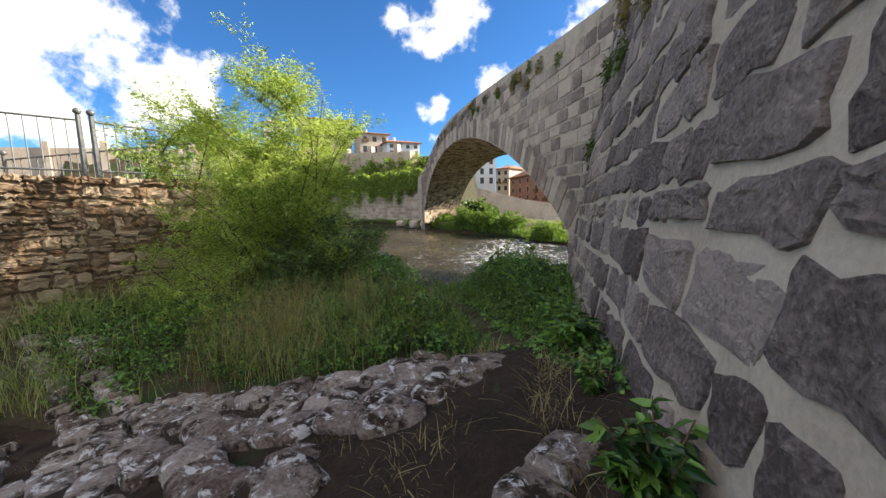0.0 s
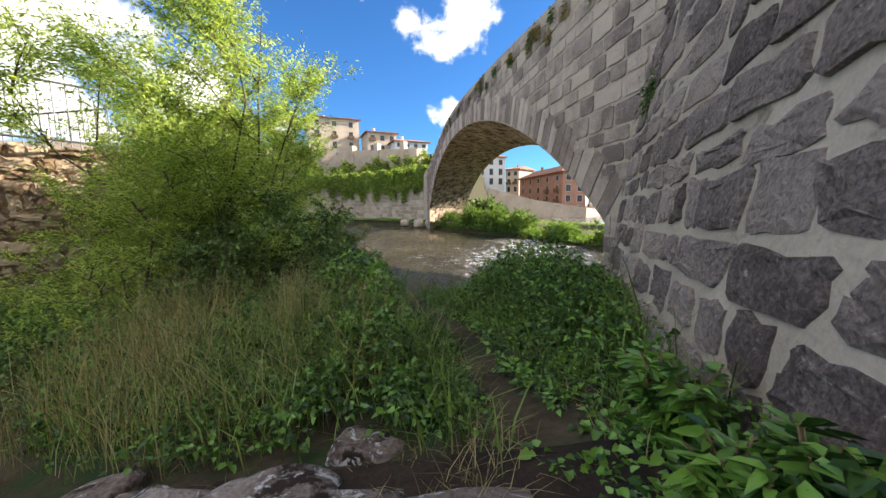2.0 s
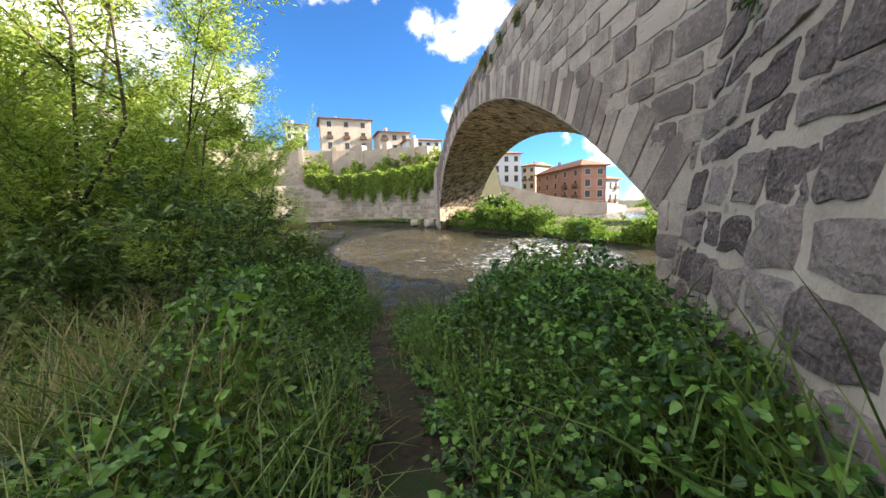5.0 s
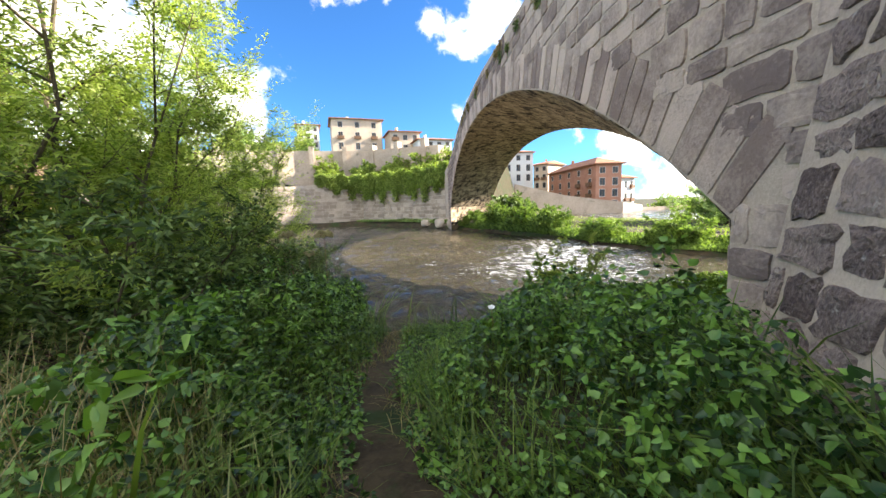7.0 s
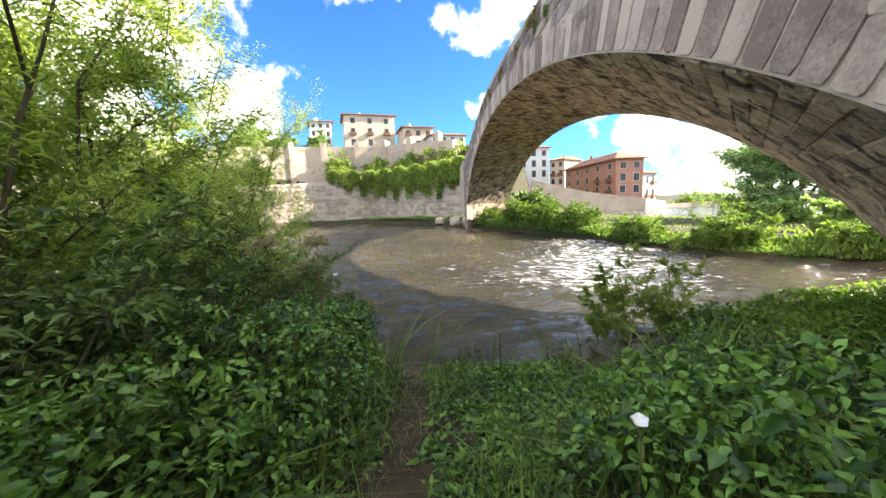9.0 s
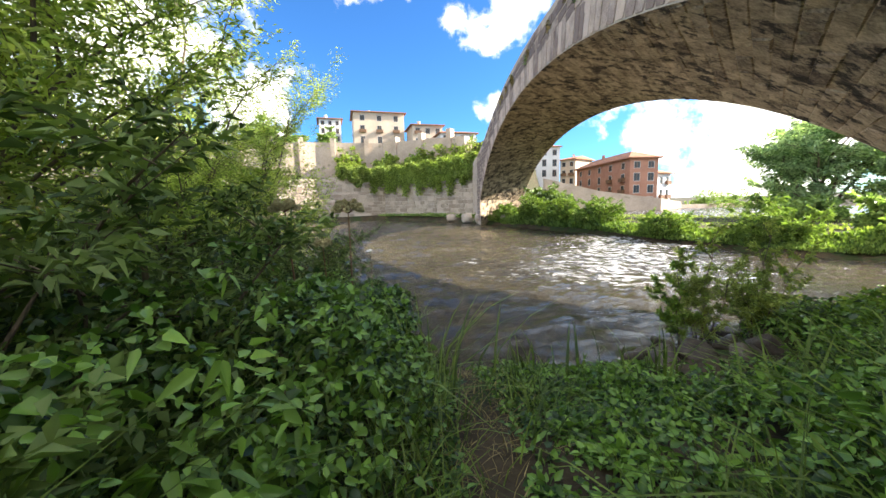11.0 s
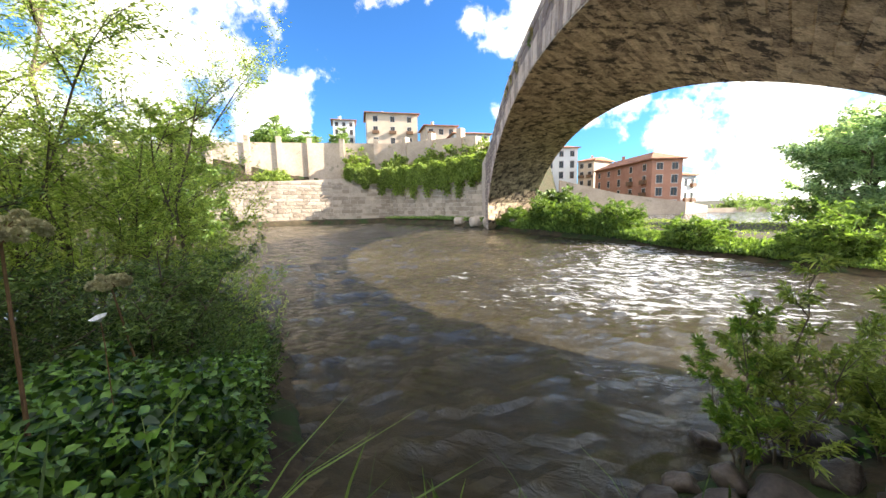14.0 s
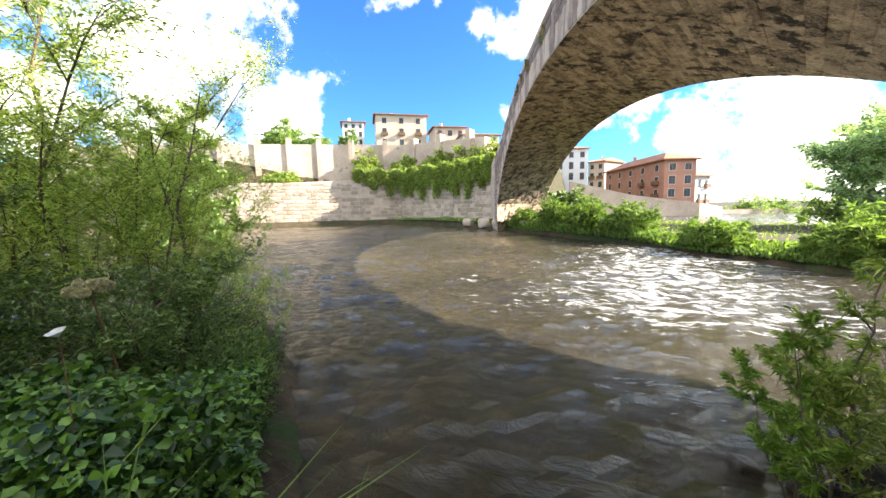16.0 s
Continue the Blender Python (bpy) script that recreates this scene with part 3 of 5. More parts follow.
# ---------------------------------------------------------------- abutment wall beside the walker
WALL_PTS = [(-8, 0.55), (0.8, 1.93), (3.67, 2.33), (6.81, 2.74), (8.75, 3.05)]


def wall_x(y, z):
    return float(np.interp(y, [p[0] for p in WALL_PTS], [p[1] for p in WALL_PTS])) + 0.15 * (z - 1.9)


WALL_OUT = Vector((-0.985, 0.14, 0.12)).normalized()
abutment = thing("abutment_wall", "battered grey ashlar abutment with wide beige mortar", "stone wall")
v, f = [], []
ys = [p[0] for p in WALL_PTS]
for y in ys:
    v += [(wall_x(y, -1), y, -1), (wall_x(y, 6.6), y, 6.6), (6.4, y, 6.6), (6.4, y, -1)]
for i in range(len(ys) - 1):
    a, b = 4 * i, 4 * i + 4
    f += [(a, a + 1, b + 1, b), (a + 1, a + 2, b + 2, b + 1), (a + 2, a + 3, b + 3, b + 2)]
e = 4 * (len(ys) - 1)
f += [(0, 3, 2, 1), (e, e + 1, e + 2, e + 3)]
part_of("mortar_core", mesh_from("mortar_core", v, f, MORTAR), abutment, "beige lime mortar")
z = 0.3
while z < 6.4:
    h = (0.25 + 0.22 * rng.random()) if z < 4 else (0.28 + 0.14 * rng.random())
    y = -3.2 + 0.6 * rng.random()
    drift = -0.02
    while y < 8.6:
        ln = 0.30 + 0.62 * rng.random() ** 1.4
        y1 = min(y + ln, 8.72)
        if y1 - y > 0.18:
            m = 0.018 + 0.022 * rng.random()
            h1, h0 = h + 0.05 * (rng.random() - 0.5), 0.05 * (rng.random() - 0.5)
            zz = lambda yy, t: z + t + 0.028 * (4 - yy)
            cs = [Vector((wall_x(a, zz(a, b)), a, zz(a, b))) for a, b in ((y1 - m, m + h0), (y + m, m), (y + m, h - m), (y1 - m, h1 - m))]
            cs = [p + Vector((0, 0.032 * rng.normal(), 0.016 * rng.normal())) for p in cs]
            vv, ff = block(cs, 0.004 + 0.024 * rng.random(), WALL_OUT, rough=0.026)
            stone_part("stone", vv, ff, ASHLAR, abutment)
        y = y1
    z += h


# ---------------------------------------------------------------- boulder steps
def boulder_mesh(name, rx, ry, rz, seed, material, sub=3):
    bm = bmesh.new()
    bmesh.ops.create_icosphere(bm, subdivisions=sub, radius=1.0)
    off = Vector((seed * 3.1, seed * 1.7, seed * 0.9))
    for q in bm.verts:
        n = q.co.normalized()
        k = 1 + 0.2 * noise.noise(n * 1.3 + off) + 0.09 * noise.noise(n * 3.5 + off) + 0.04 * noise.noise(n * 8 + off)
        sq = max(abs(n.x), abs(n.y), abs(n.z)) ** -0.8
        q.co = Vector((n.x * rx, n.y * ry, n.z * rz)) * k * sq * 0.86
    for fc in bm.faces:
        fc.smooth = True
    me = bpy.data.meshes.new(name)
    bm.to_mesh(me)
    bm.free()
    me.materials.append(material)
    return me


ROWS = [[(-3.6, 1.9), (-2.6, 1.45), (-1.7, 1.1), (-0.9, 0.85), (-0.2, 0.7)],
        [(-8.2, 5.6), (-6.6, 4.8), (-5.2, 4.1), (-3.6, 3.25), (-2.38, 2.57), (-1.6, 2.2), (-1.0, 1.95), (-0.33, 1.7), (0.4, 1.45)],
        [(-7.0, 5.6), (-5.4, 4.8), (-4.0, 4.0), (-2.9, 3.4), (-2.2, 3.05), (-1.24, 2.65), (-0.42, 2.47), (0.31, 2.41), (0.9, 2.47)],
        [(-3.6, 4.2), (-2.5, 3.75), (-1.4, 3.5), (-0.6, 3.57), (0.17, 3.62), (0.75, 3.66)],
        [(-7.5, 4.2), (-6.0, 3.5), (-4.6, 2.7), (-3.4, 2.0), (-2.4, 1.5)]]
for r, row in enumerate(ROWS):
    step = thing("stone_step", "row of lichened boulders edging a mossy earth step", "stone steps", group="boulder steps")
    pts = [Vector((*p, 0)) for p in row]
    lens = [0]
    for a, b in zip(pts, pts[1:]):
        lens.append(lens[-1] + (b - a).length)
    d = 0.05
    while d < lens[-1]:
        i = max(k for k in range(len(lens)) if lens[k] <= d)
        i = min(i, len(pts) - 2)
        tq = (d - lens[i]) / (lens[i + 1] - lens[i])
        p = pts[i].lerp(pts[i + 1], tq)
        ang = math.atan2(pts[i + 1].y - pts[i].y, pts[i + 1].x - pts[i].x)
        rx = 0.15 + 0.17 * rng.random()
        if d + rx > lens[-1] + 0.1:
            break
        ry, rz = 0.17 + 0.10 * rng.random(), 0.12 + 0.05 * rng.random()
        ob = new("boulder", boulder_mesh("boulder", rx, ry, rz, 10 * r + d, LICHEN))
        ob.parent = step
        x, y = p.x + 0.05 * rng.normal(), p.y + 0.05 * rng.normal()
        ob.matrix_basis = pose(x, y, float(ground_z(x, y)) + 0.0, 5 * rng.normal(), 5 * rng.normal(), math.degrees(ang) + 8 * rng.normal())
        d += rx * 1.62
# slabs bedded in the treads
SLABS = [(-6.6 + 7.4 * rng.random(), 0.9 + 3.0 * rng.random(), 0.10 + 0.16 * rng.random(), 0.08 + 0.1 * rng.random()) for k in range(10)]
for k, (x, y, rx, ry) in enumerate(SLABS + [(0.75, 2.95, 0.42, 0.3), (0.2, 3.0, 0.35, 0.26), (-0.35, 2.95, 0.3, 0.22), (1.05, 3.35, 0.36, 0.26), (0.45, 3.4, 0.4, 0.24), (-1.0, 3.1, 0.3, 0.2), (-1.9, 2.0, 0.3, 0.2), (-1.3, 1.6, 0.28, 0.2),
                                    (1.5, 1.65, 0.22, 0.16), (1.35, 1.35, 0.2, 0.15), (-2.6, 2.2, 0.3, 0.2), (-0.6, 1.3, 0.3, 0.22), (0.3, 4.2, 0.26, 0.16), (-2.2, 3.5, 0.25, 0.2), (-3.2, 2.7, 0.3, 0.22), (-1.5, 3.95, 0.3, 0.2), (-0.2, 2.0, 0.2, 0.14)]):
    ob = new("slab_stone", boulder_mesh("slab_stone", rx, ry, 0.10, 50 + k * 1.3, LICHEN))
    ob.matrix_basis = pose(x, y, float(ground_z(x, y)) + 0.01, 4 * rng.normal(), 4 * rng.normal(), 180 * rng.random())
    tagged(ob, "flat lichen-spotted stone bedded in dark soil", "stone", group="bedded stones")
soil = new("soil", grid_mesh("soil", np.arange(-9.0, 2.1, 0.08), np.arange(-2.0, 4.4, 0.08), lambda x, y: ground_z(x, y) + 0.035 * fbm(x, y, 0.3, 3, 3.0) + 0.02 - 0.25 * sstep(4.0, 4.36, y) - 0.3 * sstep(-8.4, -8.9, x) - 0.2 * sstep(-1.6, -1.95, y), SOIL))
tagged(soil, "dark brown mossy soil of the old steps", "soil", kind="structure")

# ---------------------------------------------------------------- rubble wall and railing up on the side
ruin = thing("wall_west", "brown rubble wall below the railing", "stone wall", kind="structure")
RW = [(-10.8, 3.5), (-8.8, 7.2), (-7.2, 9.6)]
part_of("mortar_core", box_mesh("mortar_core", [(-10.8, 3.5), (-8.8, 7.2), (-7.2, 9.6), (-8.6, 10.6), (-12.5, 8.5), (-14, 4)], -1.0, 3.1, RUBBLE), ruin)
for (x0, y0), (x1, y1) in zip(RW, RW[1:]):
    a, b = Vector((x0, y0, 0)), Vector((x1, y1, 0))
    dv = (b - a).normalized()
    out = Vector((dv.y, -dv.x, 0))
    z = -0.3
    while z < 3.0:
        h = 0.12 + 0.2 * rng.random()
        d = 0.0
        while d < (b - a).length - 0.1:
            ln = min(0.2 + 0.4 * rng.random(), (b - a).length - d)
            m = 0.012
            c = [a + dv * (d + m) + Vector((0, 0, z + m + 0.04 * rng.random())), a + dv * (d + ln - m) + Vector((0, 0, z + m)), a + dv * (d + ln - m - 0.03 * rng.random()) + Vector((0, 0, z + h - m - 0.05 * rng.random())), a + dv * (d + m + 0.05 * rng.random()) + Vector((0, 0, z + h - m))]
            vv, ff = block(c, 0.03 + 0.06 * rng.random(), out, rough=0.04)
            stone_part("stone", vv, ff, RUBBLE, ruin)
            d += ln
        z += h


def railing(name, p0, p1, n, height=1.0):
    rail = thing(name, "grey painted iron railing with ball-topped posts", "railing", at=p0, group="railings")
    p0, p1 = Vector(p0), Vector(p1)
    for zz in (height, 0.12):
        bm = bmesh.new()
        tube(bm, [p0 + Vector((0, 0, zz)), p1 + Vector((0, 0, zz))], [0.025, 0.025])
        part("handrail" if zz > 0.5 else "bottom_rail", bm, IRON, rail)
    for i in range(n + 1):
        q = p0.lerp(p1, i / n)
        bm = bmesh.new()
        if i in (0, n):
            tube(bm, [q, q + Vector((0, 0, height + 0.12))], [0.06, 0.05], 8)
            m = Matrix.Translation(q + Vector((0, 0, height + 0.2)))
            bmesh.ops.create_icosphere(bm, subdivisions=2, radius=0.08, matrix=m)
            part("post", bm, IRON, rail)
        else:
            tube(bm, [q + Vector((0, 0, 0.12)), q + Vector((0, 0, height))], [0.012, 0.012], 5)
            part("baluster", bm, IRON, rail)
    return rail


railing("railing", (-8.3, 7.0, 3.1), (-10.6, 4.0, 3.1), 18, 1.25)
railing("railing", (-7.2, 9.4, 3.1), (-8.2, 7.2, 3.1), 12, 1.25)
railing("railing", (-7.4, 9.6, 3.1), (-12.6, 8.2, 2.6), 26, 1.15)

# ---------------------------------------------------------------- far bank walls
def wall_run(name, pts, z0, z1, thick, material, label, pil=None, top=None):
    w = thing(name, label, "wall", kind="structure")
    for i, ((xa, ya), (xb, yb)) in enumerate(zip(pts, pts[1:])):
        a, b = Vector((xa, ya, 0)), Vector((xb, yb, 0))
        dv = (b - a).normalized()
        nb = Vector((-dv.y, dv.x, 0)) * thick
        ta, tb = (top[i], top[i + 1]) if top else (z1, z1)
        v = [a + Vector((0, 0, z0)), b + Vector((0, 0, z0)), b + nb + Vector((0, 0, z0)), a + nb + Vector((0, 0, z0)),
             a + Vector((0, 0, ta)), b + Vector((0, 0, tb)), b + nb + Vector((0, 0, tb)), a + nb + Vector((0, 0, ta))]
        part_of("wall_run", mesh_from("wall_run", v, [(0, 3, 2, 1), (4, 5, 6, 7), (0, 1, 5, 4), (1, 2, 6, 5), (2, 3, 7, 6), (3, 0, 4, 7)], material), w)
        if pil:
            n = max(1, round((b - a).length / pil))
            for k in range(n):
                q = a.lerp(b, (k + 0.5) / n) - nb * 0.12
                o = dv * 0.4
                c = [q - o, q + o, q + o + nb * 0.5, q - o + nb * 0.5]
                part_of("pilaster", box_mesh("pilaster", [(p.x, p.y) for p in c], z0, max(ta, tb) + 0.7, material), w)
    return w


QUAY = [(-64, 29.5), (-53, 36.5), (-44, 44.2), (-33.5, 53.6), (-26, 58.2), (-16, 53.9), (-10, 49.8)]
quay = wall_run("wall_quay", QUAY, -2.0, 5.5, 3.6, PALESTONE, "sunlit pale stone quay wall above the river", top=[3.6, 4.2, 4.8, 5.5, 6.2, 6.4, 6.6])
jv, jf = [], []
for i, ((xa, ya), (xb, yb)) in enumerate(zip(QUAY, QUAY[1:])):
    a, b = Vector((xa, ya, 0)), Vector((xb, yb, 0))
    dv = (b - a).normalized()
    z = -0.9
    while z < 4.7:
        h, d = 0.4 + 0.2 * rng.random(), 0.0
        while d < (b - a).length - 0.2:
            ln = min(0.7 + 0.9 * rng.random(), (b - a).length - d)
            c = [a + dv * (d + 0.03) + Vector((0, 0, z + 0.03)), a + dv * (d + ln - 0.03) + Vector((0, 0, z + 0.03)), a + dv * (d + ln - 0.03) + Vector((0, 0, z + h - 0.03)), a + dv * (d + 0.03) + Vector((0, 0, z + h - 0.03))]
            vv, ff = block(c, 0.02 + 0.05 * rng.random(), Vector((dv.y, -dv.x, 0)), rough=0.03)
            k = len(jv)
            jv += vv
            jf += [tuple(q + k for q in g) for g in ff]
            d += ln
        z += h
part_of("quay_masonry", mesh_from("quay_masonry", jv, jf, PALESTONE), quay)["kind"] = "stuff"
wall_run("wall_terrace", [(-70, 36.0), (-59, 44.0), (-50.3, 51.2), (-40, 60.6), (-30, 66.2), (-14, 62)], 3.0, 12.0, 2.4, WALLPALE, "stained pale terrace wall with pilasters", pil=5.5, top=[10.6, 11.2, 11.7, 12.2, 12.2, 11.5])
wall_run("wall_garden", [(-2.5, 73.5), (7, 77.2), (17.8, 81.5), (24, 92)], -2.5, 2.6, 0.5, WALLPALE, "pale rendered garden wall", top=[5.2, 2.8, 1.2, 0.4])
wall_run("wall_road", [(24, 92), (60, 118), (140, 150)], -4, -0.2, 0.5, WALLPALE, "low pale wall in the distance", top=[-0.2, 0.0, 0.4])


# ---------------------------------------------------------------- houses
def house(p0, p1, deep, z0, height, cols, rows, wallm, label, balcony=(), roof_tilt=1.4, side_cols=0, frame=FRAME, skip=()):
    """A house whose front runs from p0 to p1 (left to right seen from the river), deep metres back."""
    a, b = Vector((*p0, 0)), Vector((*p1, 0))
    dv = (b - a).normalized()
    back = Vector((-dv.y, dv.x, 0))
    ob = thing("house", label, "house", at=(p0[0], p0[1], z0))
    c = [a, b, b + back * deep, a + back * deep]
    part_of("wall", box_mesh("wall", [(q.x, q.y) for q in c], z0 - 4, z0 + height, wallm), ob)
    o = 0.7
    r = [a - dv * o - back * o, b + dv * o - back * o, b + dv * o + back * (deep + o), a - dv * o + back * (deep + o)]
    m0, m1 = (r[0] + r[3]) / 2, (r[1] + r[2]) / 2
    zt = z0 + height
    v = [q + Vector((0, 0, zt)) for q in r] + [q + Vector((0, 0, zt + 0.22)) for q in r] + [m0.lerp(m1, 0.2) + Vector((0, 0, zt + roof_tilt)), m1.lerp(m0, 0.2) + Vector((0, 0, zt + roof_tilt))]
    f = [(0, 3, 2, 1), (0, 1, 5, 4), (1, 2, 6, 5), (2, 3, 7, 6), (3, 0, 4, 7), (4, 5, 9, 8), (6, 7, 8, 9), (5, 6, 9), (7, 4, 8)]
    part_of("roof", mesh_from("roof", v, f, ROOF), ob)

    def openings(q0, along, outw, length, n):
        sh = height / rows
        for i in range(n):
            for j in range(rows):
                if (i, j) in skip:
                    continue
                ww, hh = min(1.25, length / n * 0.42), sh * (0.62 if j < rows - 1 else 0.5)
                mid = q0 + along * (length * (i + 0.5) / n) + Vector((0, 0, z0 + sh * (j + 0.48)))
                fr = []
                for kx, kz in ((-1, -1), (1, -1), (1, 1), (-1, 1)):
                    fr.append(mid + along * kx * ww / 2 + Vector((0, 0, kz * hh / 2)))
                win = part_of("window", mesh_from("window", [q + outw * 0.03 + (q - mid) * 0.16 for q in fr] + [q + outw * 0.03 for q in fr] + [q - outw * 0.1 + (q - mid) * 0.16 for q in fr], [(k, (k + 1) % 4, 4 + (k + 1) % 4, 4 + k) for k in range(4)] + [(8 + k, 8 + (k + 1) % 4, (k + 1) % 4, k) for k in range(4)], frame), ob)
                pane = new("pane", mesh_from("pane", [q + outw * 0.012 for q in fr], [(0, 1, 2, 3)], GLASS))
                pane.parent = win
                bar = new("glazing_bar", mesh_from("glazing_bar", [mid + outw * 0.03 + along * k * 0.05 + Vector((0, 0, t * hh / 2)) for k, t in ((-1, -1), (1, -1), (1, 1), (-1, 1))], [(0, 1, 2, 3)], TIMBER))
                bar.parent = win
                if (i, j) in balcony:
                    bal = new("balcony", box_mesh("balcony", [((mid + along * k * ww * 0.8 + outw * t).x, (mid + along * k * ww * 0.8 + outw * t).y) for k, t in ((-1, 0.02), (-1, 0.6), (1, 0.6), (1, 0.02))], mid.z - hh / 2 - 0.12, mid.z - hh / 2 + 0.75, TIMBER))
                    bal.parent = win
    openings(a, dv, -back, (b - a).length, cols)
    if side_cols:
        openings(b, back, dv, deep, side_cols)
    bm = bmesh.new()
    q = m0.lerp(m1, 0.35)
    bmesh.ops.create_cube(bm, size=1, matrix=Matrix.Translation((q.x, q.y, zt + roof_tilt)) @ Matrix.Diagonal((0.7, 0.7, 1.6, 1)))
    part("chimney", bm, wallm, ob)
    return ob


house((-57.6, 102.6), (-45.1, 110.9), 12, 19.2, 9.4, 3, 3, CREAM, "cream three-storey house with a tiled roof", balcony={(0, 1), (1, 1), (2, 1)}, roof_tilt=1.2, side_cols=0)
house((-73.8, 108.4), (-68.3, 112.4), 9, 22.0, 7.4, 3, 3, WHITE, "white house with a row of top windows", side_cols=2)
house((-65.4, 117.0), (-58.5, 122.0), 9, 21.0, 5.4, 2, 2, WHITE, "small white house behind the terrace")
house((-39.7, 104.4), (-32.3, 109.2), 10, 17.6, 6.0, 3, 2, CREAM, "cream two-storey house with a balcony", balcony={(0, 1)})
house((-30.7, 102.5), (-22.2, 107.8), 9, 16.4, 3.9, 4, 2, WHITE, "low white house with dark upper windows")
house((5.3, 121.0), (14.7, 94.3), 6.2, -0.5, 10.4, 5, 4, BRICK, "red brick apartment house with balconies", balcony={(2, 1), (3, 1), (4, 1), (4, 2), (3, 2)}, roof_tilt=2.2, side_cols=2)
house((21.0, 103), (26.2, 108.5), 8, -2.5, 9.6, 3, 3, WHITE, "white house with glazed balconies", balcony={(1, 1), (2, 1), (2, 2)})
house((-9.0, 127.0), (0.5, 130.2), 10, 8.5, 9.8, 3, 3, WHITE, "white terraced house with tall windows")
house((0.7, 131), (5.2, 128), 10, 6.0, 8.0, 2, 3, CREAM, "cream terraced house with balconies", balcony={(0, 1), (1, 1)})
house((-16, 133), (-9.4, 131), 10, 9.0, 10.5, 3, 3, BRICK, "red house on the hillside")


# ---------------------------------------------------------------- trees and shrubs
def tree(name, label, at, height, spread, leaves, leaf_len, leaf_w, leafm, seed, trunk=0.09, stems=5, low=0.15, droop=0.3, lean=(0, 0), twigs=240, category="tree", up=0.8, dense_low=0.0, group=""):
    """A tree or bush: stems that fork into limbs and twigs, with single leaves along the twigs."""
    r = np.random.default_rng(seed)
    ob = thing(name, label, category, at=at, group=group)
    bm = bmesh.new()
    base = np.array(at, dtype=float)
    tips, dirs = [], []
    per = max(1, twigs // (stems * 5))
    for s in range(stems):
        a = 2 * math.pi * (s + 0.6 * r.random()) / stems
        reach = spread * (0.35 + 0.5 * r.random()) * (0.25 if s == 0 else 1)
        h = height * (0.72 + 0.22 * r.random()) * (1.05 if s == 0 else 0.55 + 0.4 * r.random())
        p0 = base + np.array([0.12 * spread * math.cos(a) * (s > 0), 0.12 * spread * math.sin(a) * (s > 0), -0.1])
        pts = [p0 + np.array([reach * math.cos(a) * u ** 1.3 + lean[0] * u * u, reach * math.sin(a) * u ** 1.3 + lean[1] * u * u, (h + 0.1) * u]) + r.normal(size=3) * 0.035 * height * u * (u < 1) for u in (0, 0.2, 0.4, 0.6, 0.8, 1.0)]
        w = trunk * (1.0 if s == 0 else 0.65)
        tube(bm, [Vector(p) for p in pts], [w * (1 - 0.85 * k / 5) for k in range(6)], 6)
        for limb in range(5):
            u = 0.18 + 0.8 * (limb + r.random()) / 5
            i = min(int(u * 5), 4)
            q = pts[i] + (pts[i + 1] - pts[i]) * (u * 5 - i)
            b = r.random() * 2 * math.pi
            ln = spread * (0.35 + 0.45 * r.random()) * (1.15 - 0.6 * u)
            e = q + np.array([math.cos(b) * ln, math.sin(b) * ln, up * ln * (0.3 + 0.7 * r.random())])
            m = (q + e) / 2 + np.array([0, 0, 0.08 * ln])
            tube(bm, [Vector(q), Vector(m), Vector(e)], [w * 0.4, w * 0.26, w * 0.08], 5)
            for tw in range(per):
                v = r.random()
                st = q + (e - q) * v
                c = r.random() * 2 * math.pi
                tl = spread * (0.18 + 0.22 * r.random())
                dd = np.array([math.cos(c), math.sin(c), 0.15 + up * r.random()])
                dd /= np.linalg.norm(dd)
                tips.append((st, st + dd * tl))
    # low skirt of twigs
    for k in range(int(twigs * dense_low)):
        c = r.random() * 2 * math.pi
        rad = spread * (0.25 + 0.75 * math.sqrt(r.random()))
        st = base + np.array([math.cos(c) * rad, math.sin(c) * rad, height * (0.02 + 0.33 * r.random())])
        tips.append((st, st + np.array([math.cos(c) * 0.25, math.sin(c) * 0.25, 0.3 + 0.3 * r.random()]) * spread * 0.35))
    for k, (st, en) in enumerate(tips):
        if k % 2 == 0:
            tube(bm, [Vector(st), Vector(en)], [trunk * 0.06 + 0.002, 0.0015], 3)
    part("trunk", bm, BARK, ob, "branching brown stems")
    S, E = np.array([q[0] for q in tips]), np.array([q[1] for q in tips])
    pick = r.integers(0, len(tips), leaves)
    u = r.random(leaves)[:, None]
    pos = S[pick] + (E[pick] - S[pick]) * u + r.normal(size=(leaves, 3)) * spread * 0.02
    dd = (E - S)[pick]
    dd = dd / np.linalg.norm(dd, axis=1, keepdims=True) + r.normal(size=(leaves, 3)) * 0.55
    L = leaf_len * (0.6 + 0.7 * r.random(leaves))
    V, F3 = leaf_arrays(pos, dd, L, leaf_w * (0.7 + 0.6 * r.random(leaves)), droop)
    part_of("crown", big_mesh("crown", V, F3, leafm), ob)
    return ob


def gz(x, y):
    return float(ground_z(x, y))


